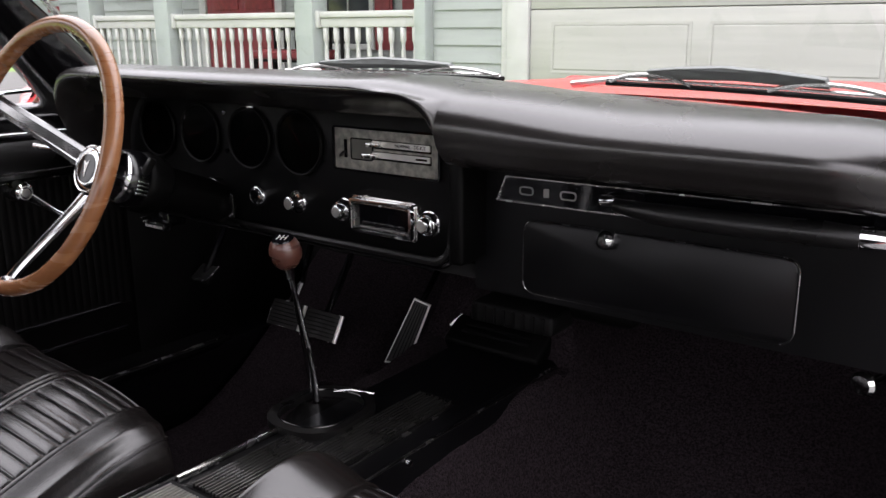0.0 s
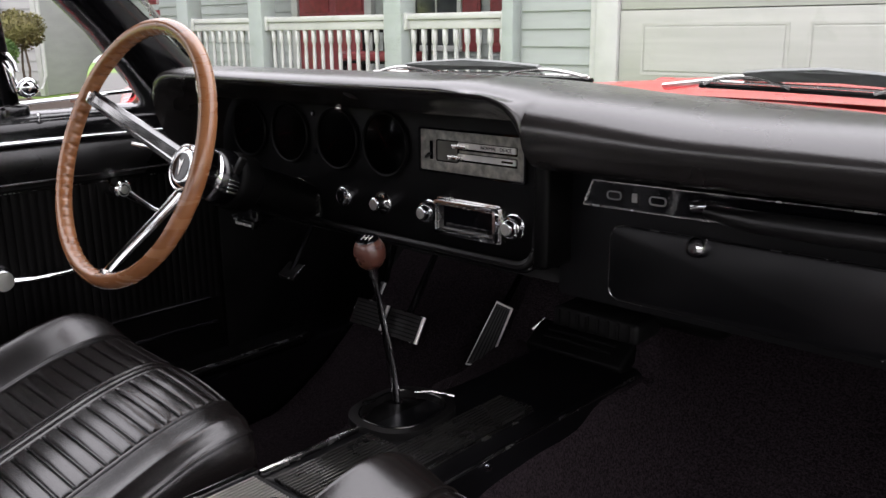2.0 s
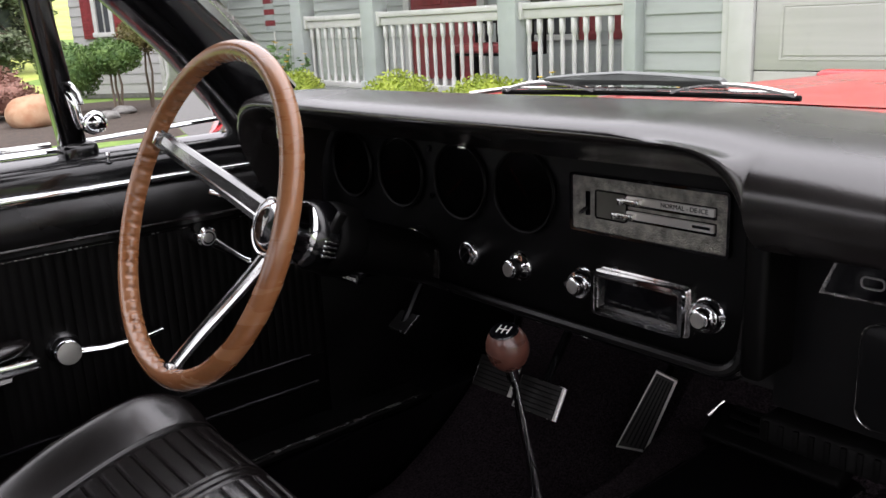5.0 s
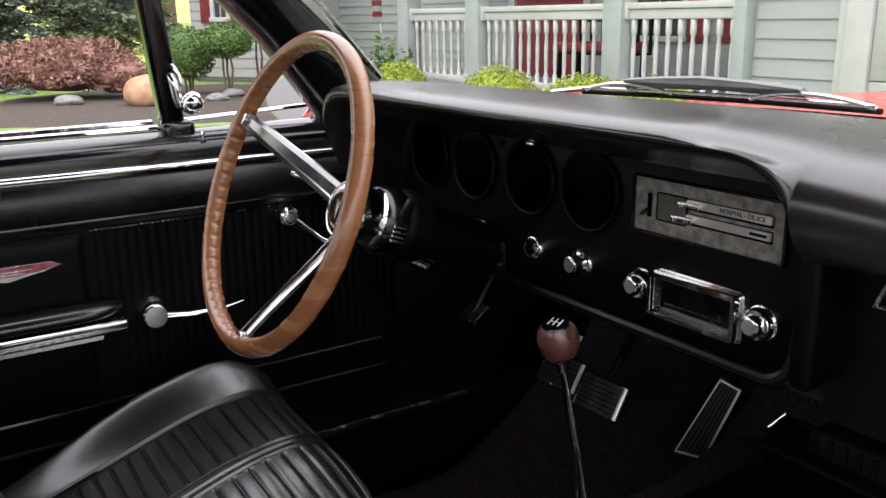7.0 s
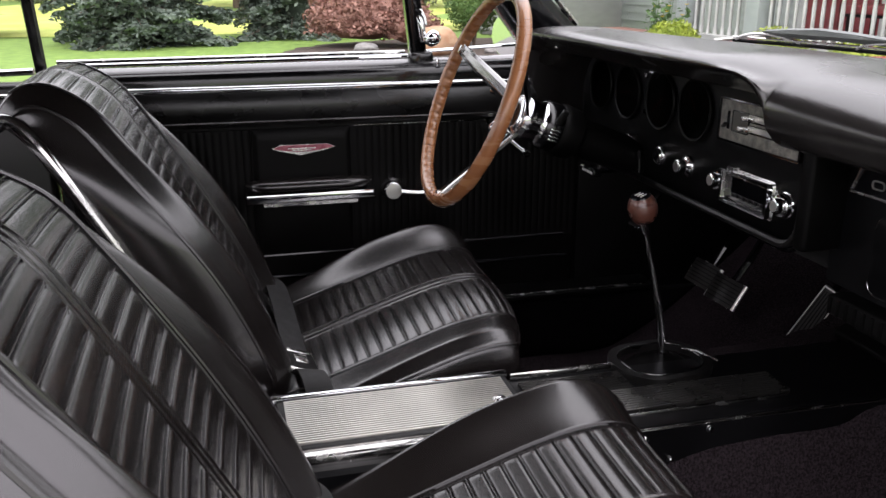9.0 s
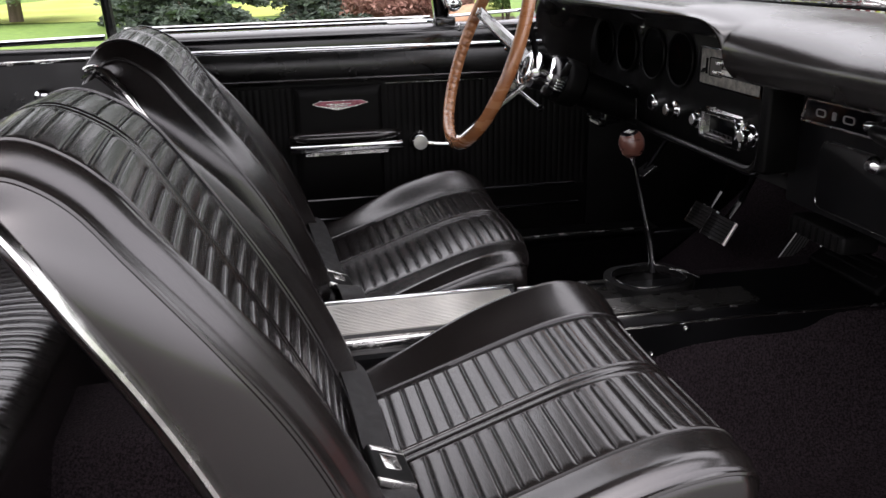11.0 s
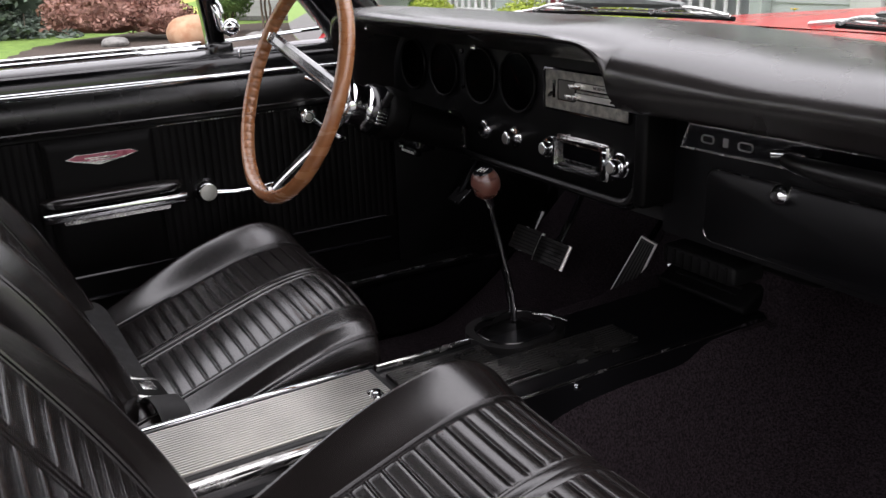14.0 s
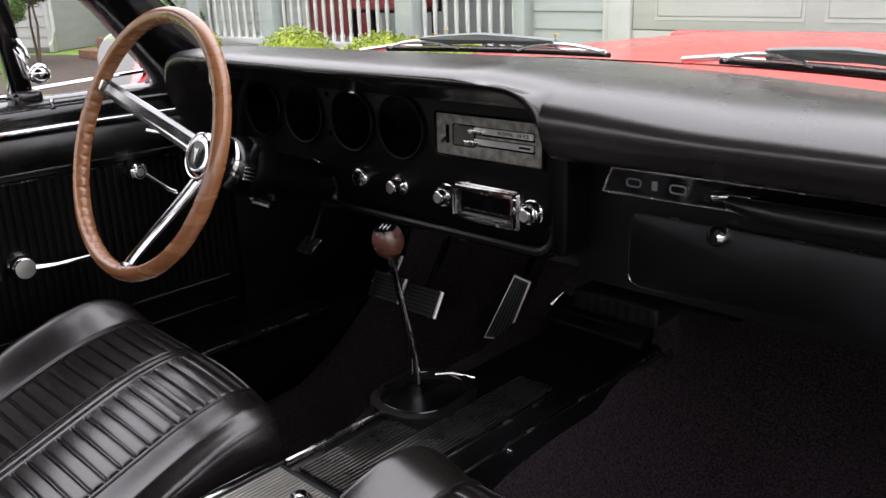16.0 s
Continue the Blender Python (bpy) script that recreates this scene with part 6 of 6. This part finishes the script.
def lilies(x, y, h, seed, n=7):
    rng = random.Random(seed)
    g = ground_height(x, y)
    t = thing("flower_clump", (x, y, g), "clump of tall yellow flowers by the porch", "flowers", "yellow flowers")
    pts = []
    for k in range(n):
        a = rng.uniform(0, 6.28)
        tx, ty = x + rng.gauss(0, 0.13), y + rng.gauss(0, 0.10)
        hh = h * rng.uniform(0.7, 1.05)
        part("stem", tube([(x + 0.03 * math.cos(a), y + 0.03 * math.sin(a), g), (tx, ty, g + hh * 0.6), (tx + 0.03, ty, g + hh)], [0.006, 0.005, 0.004], 5), GREEN_LEAF, t)
        for j in range(34):
            f = rng.uniform(0.2, 0.95)
            pts.append((x + (tx - x) * f + rng.gauss(0, 0.05), y + (ty - y) * f + rng.gauss(0, 0.05), g + hh * f))
        bm = bmesh.new()
        for p in range(6):
            b = p * 1.047
            c = Vector((tx + 0.03, ty, g + hh))
            o = Vector((math.cos(b), math.sin(b), 0.45)) * 0.036
            s = Vector((-math.sin(b), math.cos(b), 0)) * 0.015
            vs = [bm.verts.new(c), bm.verts.new(c + o * 0.6 + s), bm.verts.new(c + o), bm.verts.new(c + o * 0.6 - s)]
            bm.faces.new(vs)
        part("bloom", bm, YELLOW, t, smooth=False)
    child("leaves", leaf_mesh("leaves", pts, 0.045, 0.6, seed), GREEN_LEAF, t)


lilies(-10.15, 5.75, 0.92, 51)
lilies(-9.85, 5.75, 0.72, 52, 6)
lilies(-5.55, 5.85, 0.62, 53, 4)
lilies(-4.35, 5.85, 0.55, 54, 3)


def boulder(x, y, r, rz, mat, seed, label, name="boulder"):
    bm = bmesh.new()
    bmesh.ops.create_icosphere(bm, subdivisions=4, radius=1.0)
    g = ground_height(x, y)
    for v in bm.verts:
        k = 1 + 0.16 * noise.noise(v.co * 1.3 + Vector((seed, 0, 0))) + 0.04 * noise.noise(v.co * 5)
        v.co = Vector((x + v.co.x * r * k, y + v.co.y * r * k, g + rz * 0.72 + v.co.z * rz * k))
    me = bpy.data.meshes.new(name)
    for f in bm.faces:
        f.smooth = True
    bm.to_mesh(me)
    bm.free()
    me.materials.append(mat)
    tagged(new(name, me), label, "rock")


boulder(-11.95, 3.2, 0.33, 0.24, RUST_STONE, 3, "rounded orange-brown boulder on dark mulch")
for i, (x, y, r) in enumerate(((-12.7, 2.3, 0.19), (-11.9, 4.1, 0.16), (-12.4, 4.5, 0.17))):
    boulder(x, y, r, r * 0.45, GREY_STONE, 10 + i, "flat grey edging stone on mulch", "edging_stone")


# ---- house ----
FY = 6.2          # the porch front and garage front
PY = 8.2          # the wall behind the porch


def siding(parent, x0, x1, z0, z1, y, mat, lap=0.152, turn=None):
    """Lapped boards, each one its own piece, leaning out at the bottom; all share one mesh."""
    bm = bmesh.new()
    prof = [(0.0, 0.0), (-0.020, 0.002), (-0.020, 0.010), (-0.004, lap + 0.006), (0.0, lap + 0.006)]
    vs = [[bm.verts.new((x, a, b)) for a, b in prof] for x in (x0, x1)]
    for i in range(5):
        bm.faces.new((vs[0][i], vs[0][(i + 1) % 5], vs[1][(i + 1) % 5], vs[1][i]))
    bm.faces.new(vs[0]), bm.faces.new(vs[1])
    bmesh.ops.recalc_face_normals(bm, faces=bm.faces)
    me = bpy.data.meshes.new("siding_board")
    bm.to_mesh(me)
    bm.free()
    me.materials.append(mat)
    for k in range(int((z1 - z0) / lap)):
        ob = new("siding_board", me)
        ob.parent = parent
        ob.matrix_parent_inverse = Matrix.Translation(-parent.location)
        ob.matrix_basis = (turn or Matrix()) @ pose(0, y, z0 + k * lap)


def window_unit(parent, x0, x1, z0, z1, y, shutters=False, rows=2, m=None, t=0.07):
    w = part("window", box((x0, y - 0.01, z0), (x1, y + 0.02, z1), 0.0, m=m), ROOM_DARK, parent)
    fr = bmesh.new()
    for lo, hi in (((x0 - t, y - 0.05, z0 - t), (x0, y, z1 + t)), ((x1, y - 0.05, z0 - t), (x1 + t, y, z1 + t)), ((x0, y - 0.05, z1), (x1, y, z1 + t))):
        add_box(fr, lo, hi, 0.004, 1, m)
    part("window_frame", fr, TRIM_WHITE, w)
    part("window_sill", box((x0 - t - 0.02, y - 0.07, z0 - t), (x1 + t + 0.02, y, z0), 0.006, m=m), TRIM_WHITE, w)
    for k in range(1, rows):
        zz = z0 + (z1 - z0) * k / rows
        part("muntin", box((x0, y - 0.03, zz - 0.012), (x1, y - 0.011, zz + 0.012), 0.002, m=m), TRIM_WHITE, w)
    part("muntin", box(((x0 + x1) / 2 - 0.01, y - 0.03, z0), ((x0 + x1) / 2 + 0.01, y - 0.011, z1), 0.002, m=m), TRIM_WHITE, w)
    if shutters:
        for a in (x0 - t - 0.30, x1 + t + 0.02):
            s = part("shutter", box((a, y - 0.045, z0 - t), (a + 0.28, y - 0.02, z1 + t), 0.004, m=m), SHUTTER, parent)
            for k in range(int((z1 - z0) / 0.06)):
                part("shutter_slat", box((a + 0.03, y - 0.055, z0 + k * 0.06), (a + 0.25, y - 0.045, z0 + k * 0.06 + 0.035), 0.0, m=m), SHUTTER, s)


def build_house():
    h = thing("house", (-5, FY, 0), "grey-green sided house with white trim, railed porch and garage", "house")
    part("garage_wall", box((-4.85, FY + 0.10, 0.0), (4.5, FY + 0.35, 4.2)), SIDING, h)
    siding(h, -4.80, -4.06, -0.02, 3.0, FY + 0.10, SIDING)
    part("corner_trim", box((-4.06, FY + 0.05, 0.0), (-3.99, FY + 0.12, 3.0), 0.006), TRIM_WHITE, h)
    part("door_casing", box((-3.988, FY + 0.02, 0.0), (-3.78, FY + 0.12, 2.5), 0.012), TRIM_WHITE, h)
    part("door_casing", box((1.20, FY + 0.02, 0.0), (1.40, FY + 0.12, 2.5), 0.012), TRIM_WHITE, h)
    part("door_casing", box((-3.776, FY + 0.022, 2.36), (1.196, FY + 0.12, 2.5), 0.012), TRIM_WHITE, h)
    part("roof_fascia", box((-11.5, FY - 0.35, 2.85), (4.8, FY - 0.30, 3.05), 0.01), TRIM_WHITE, h)
    part("soffit", box((-11.5, FY - 0.30, 2.95), (4.8, PY + 0.3, 3.0)), TRIM_WHITE, h)
    bm = grid(lambda u, v: (-11.6 + 16.5 * u, FY - 0.40 + 5.5 * v, 3.06 + 2.6 * v), [0, 1], [0, 1])
    bmesh.ops.solidify(bm, geom=bm.faces[:], thickness=0.08)
    part("roof", bm, ASPHALT, h, smooth=False)
    # porch deck, wall behind it, front door and windows
    part("porch_floor", box((-11.2, FY - 0.05, 0.16), (-4.9, PY, 0.26), 0.01), PORCH_WOOD, h)
    part("porch_skirt", box((-11.2, FY + 0.0, 0.0), (-4.9, FY + 0.04, 0.16)), PORCH_WOOD, h)
    part("porch_wall", box((-17.5, PY + 0.02, 0.0), (-4.9, PY + 0.25, 3.0)), SIDING, h)
    siding(h, -17.5, -10.62, 0.26, 2.9, PY + 0.02, SIDING)
    siding(h, -8.72, -4.9, 0.26, 2.9, PY + 0.02, SIDING)
    d = part("front_door", box((-10.40, PY - 0.03, 0.27), (-8.95, PY + 0.04, 2.35), 0.01), SHUTTER, h, "red front door")
    for xx in (-10.25, -9.55):
        for zz, hh in ((0.45, 0.7), (1.3, 0.85)):
            part("door_panel", box((xx, PY - 0.05, zz), (xx + 0.55, PY - 0.03, zz + hh), 0.012), SHUTTER, d)
    for x0, x1 in ((-10.55, -10.41), (-8.94, -8.80)):
        part("door_surround", box((x0, PY - 0.06, 0.27), (x1, PY + 0.02, 2.45), 0.01), TRIM_WHITE, h)
    window_unit(h, -8.0, -7.25, 0.85, 2.2, PY, True)
    window_unit(h, -6.35, -5.65, 0.85, 2.2, PY, True)
    # posts
    for x0, x1 in ((-4.958, -4.83), (-6.50, -6.25), (-8.85, -8.59), (-10.46, -10.20)):
        p = part("porch_post", box((x0, FY - 0.02, 0.26), (x1, FY + 0.20, 2.95), 0.012), POST_PAINT, h)
        if x1 - x0 > 0.2:
            part("post_base", box((x0 - 0.03, FY - 0.05, 0.26), (x1 + 0.03, FY + 0.23, 0.42), 0.012), POST_PAINT, p)
    # railings: rail, brackets and turned balusters
    bal = lathe([(0.026, 0.0), (0.026, 0.10), (0.016, 0.13), (0.021, 0.22), (0.023, 0.40), (0.017, 0.52), (0.022, 0.545), (0.029, 0.56), (0.029, 0.72)], pose(0, 0, 0), 8)
    bal_me = bpy.data.meshes.new("baluster")
    for f in bal.faces:
        f.smooth = len(f.verts) == 4
    bal.to_mesh(bal_me)
    bal.free()
    bal_me.materials.append(TRIM_WHITE)
    for x0, x1, first, last, n in ((-6.25, -4.958, -6.174, -5.03, 9), (-8.59, -6.50, -8.503, -6.573, 14), (-10.20, -8.85, -10.12, -8.98, 8)):
        r = part("railing", box((x0, FY + 0.03, 1.145), (x1, FY + 0.15, 1.205), 0.012), TRIM_WHITE, h)
        part("rail_board", box((x0, FY + 0.055, 1.055), (x1, FY + 0.125, 1.142), 0.008), TRIM_WHITE, r)
        part("bottom_rail", box((x0, FY + 0.05, 0.32), (x1, FY + 0.13, 0.39), 0.008), TRIM_WHITE, r)
        for xx in (x0, x1 - 0.04):
            part("rail_bracket", box((xx - 0.004, FY + 0.02, 1.05), (xx + 0.044, FY + 0.16, 1.215), 0.01), TRIM_WHITE, r)
        for k in range(n):
            ob = new("baluster", bal_me)
            ob.parent = r
            ob.matrix_basis = pose(first + (last - first) * k / (n - 1), FY + 0.09, 0.37)
    # garage door of four sections, each with raised panels
    g = thing("garage_door", (-1.3, FY + 0.06, 0.0), "closed cream sectional garage door with raised panels", "garage door")
    for k in range(4):
        z0 = 0.02 + k * 0.585
        sec = part("door_section", box((-3.776, FY + 0.055, z0), (1.196, FY + 0.098, z0 + 0.578), 0.006), GARAGE, g)
        for j in range(4):
            xa = -3.545 + j * 1.32 - (0.12 if j else 0) * 0
            xb = xa + 1.125
            if xb > 1.15:
                xb = 1.1
            zc = z0 + 0.105
            part("raised_panel", prism([(xa, zc), (xb, zc), (xb, zc + 0.345), (xa, zc + 0.345)], 0.0, 0.007, pose(0, FY + 0.0553, 0, 90, 0, 0), bevel=0.006), GARAGE, sec, smooth=False)
            part("panel_moulding", frame_plate([(xa - 0.03, zc - 0.03), (xb + 0.03, zc - 0.03), (xb + 0.03, zc + 0.375), (xa - 0.03, zc + 0.375)], [(xa - 0.008, zc - 0.008), (xb + 0.008, zc - 0.008), (xb + 0.008, zc + 0.353), (xa - 0.008, zc + 0.353)], 0.0, 0.005, pose(0, FY + 0.0553, 0, 90, 0, 0)), GARAGE, sec, smooth=False)
    # left wing behind the garden
    wg = thing("house_wing", (-15.6, 5.9, 0.0), "pale sided house wing with red shutters", "house")
    turn = pose(-15.0, 6.15, 0, 0, 0, 32)
    part("wing_wall", box((-1.75, 0.02, 0.0), (0.0, 0.3, 4.0), 0.0, m=turn), SIDING_PALE, wg)
    siding(wg, -1.75, 0.0, 0.08, 3.6, 0.02, SIDING_PALE, 0.17, turn)
    part("wing_end_wall", box((-0.25, 0.30, 0.0), (0.0, 3.6, 4.0), 0.0, m=turn), SIDING_PALE, wg)
    part("wing_corner", box((0.0, 0.0, 0.0), (0.09, 0.10, 4.0), 0.006, m=turn), TRIM_WHITE, wg)
    part("downspout", tube([turn @ Vector(p) for p in ((0.16, -0.02, 3.6), (0.16, -0.02, 0.35), (0.12, -0.12, 0.12))], 0.035, 8), TRIM_WHITE, wg)
    part("foundation", box((-1.74, 0.0, 0.0), (0.0, 0.025, 0.085), 0.0, m=turn), ASPHALT, wg)
    window_unit(wg, -1.15, -0.88, 1.15, 2.3, 0.0, False, 2, turn, 0.08)
    for a in (-1.46, -0.78):
        s = part("shutter", box((a, -0.045, 1.05), (a + 0.22, -0.02, 2.4), 0.004, m=turn), SHUTTER, wg)
        for k in range(24):
            part("shutter_slat", box((a + 0.025, -0.055, 1.10 + k * 0.053), (a + 0.195, -0.045, 1.13 + k * 0.053), 0.0, m=turn), SHUTTER, s)
    # porch steps
    st = thing("porch_steps", (-12.3, 6.3, 0.0), "red-brown brick porch steps", "steps")
    for k in range(2):
        part("step", box((-13.0, 5.75 + 0.3 * k, 0.0), (-11.5, 6.05 + 0.3 * k + 0.3, 0.15 * (k + 1)), 0.01), BRICK, st)
    return h


build_house()


def build_bench():
    b = thing("porch_bench", (-7.6, 7.2, 0.26), "dark porch bench with red cushions", "bench")
    for k in range(3):
        part("seat_slat", box((-8.2, 7.0 + k * 0.13, 0.66), (-7.0, 7.10 + k * 0.13, 0.69), 0.004), RUBBER, b)
    for x in (-8.15, -7.1):
        for y in (7.02, 7.34):
            part("leg", box((x, y, 0.26), (x + 0.05, y + 0.05, 0.66), 0.004), RUBBER, b)
    part("cushion", box((-8.15, 6.98, 0.69), (-7.05, 7.38, 0.80), 0.03, 3), SHUTTER, b)
    part("back_rail", box((-8.2, 7.40, 1.02), (-7.0, 7.44, 1.06), 0.004), RUBBER, b)
    for k in range(7):
        part("back_slat", box((-8.18 + k * 0.19, 7.40, 0.66), (-8.15 + k * 0.19, 7.43, 1.02), 0.003), RUBBER, b)


build_bench()


def build_flag():
    f = thing("hanging_flag", (-10.9, 6.3, 1.2), "small red and white striped flag on a pole", "flag")
    part("pole", tube([(-11.06, 6.26, 0.0), (-11.06, 6.26, 1.9)], 0.012, 8), TRIM_WHITE, f)
    for k in range(8):
        def cloth(u, v, k=k):
            z = 1.64 - (k + u) * 0.075
            x = -11.24 + 0.22 * v + 0.012 * math.sin(v * 9 + z * 4)
            return (x, 6.24 + 0.02 * math.sin(v * 11 + z * 3), z)
        bm = grid(cloth, [0, 0.5, 1], span(0, 1, 10))
        bmesh.ops.solidify(bm, geom=bm.faces[:], thickness=0.003)
        part("stripe", bm, SHUTTER if k % 2 == 0 else POST_PAINT, f)


build_flag()
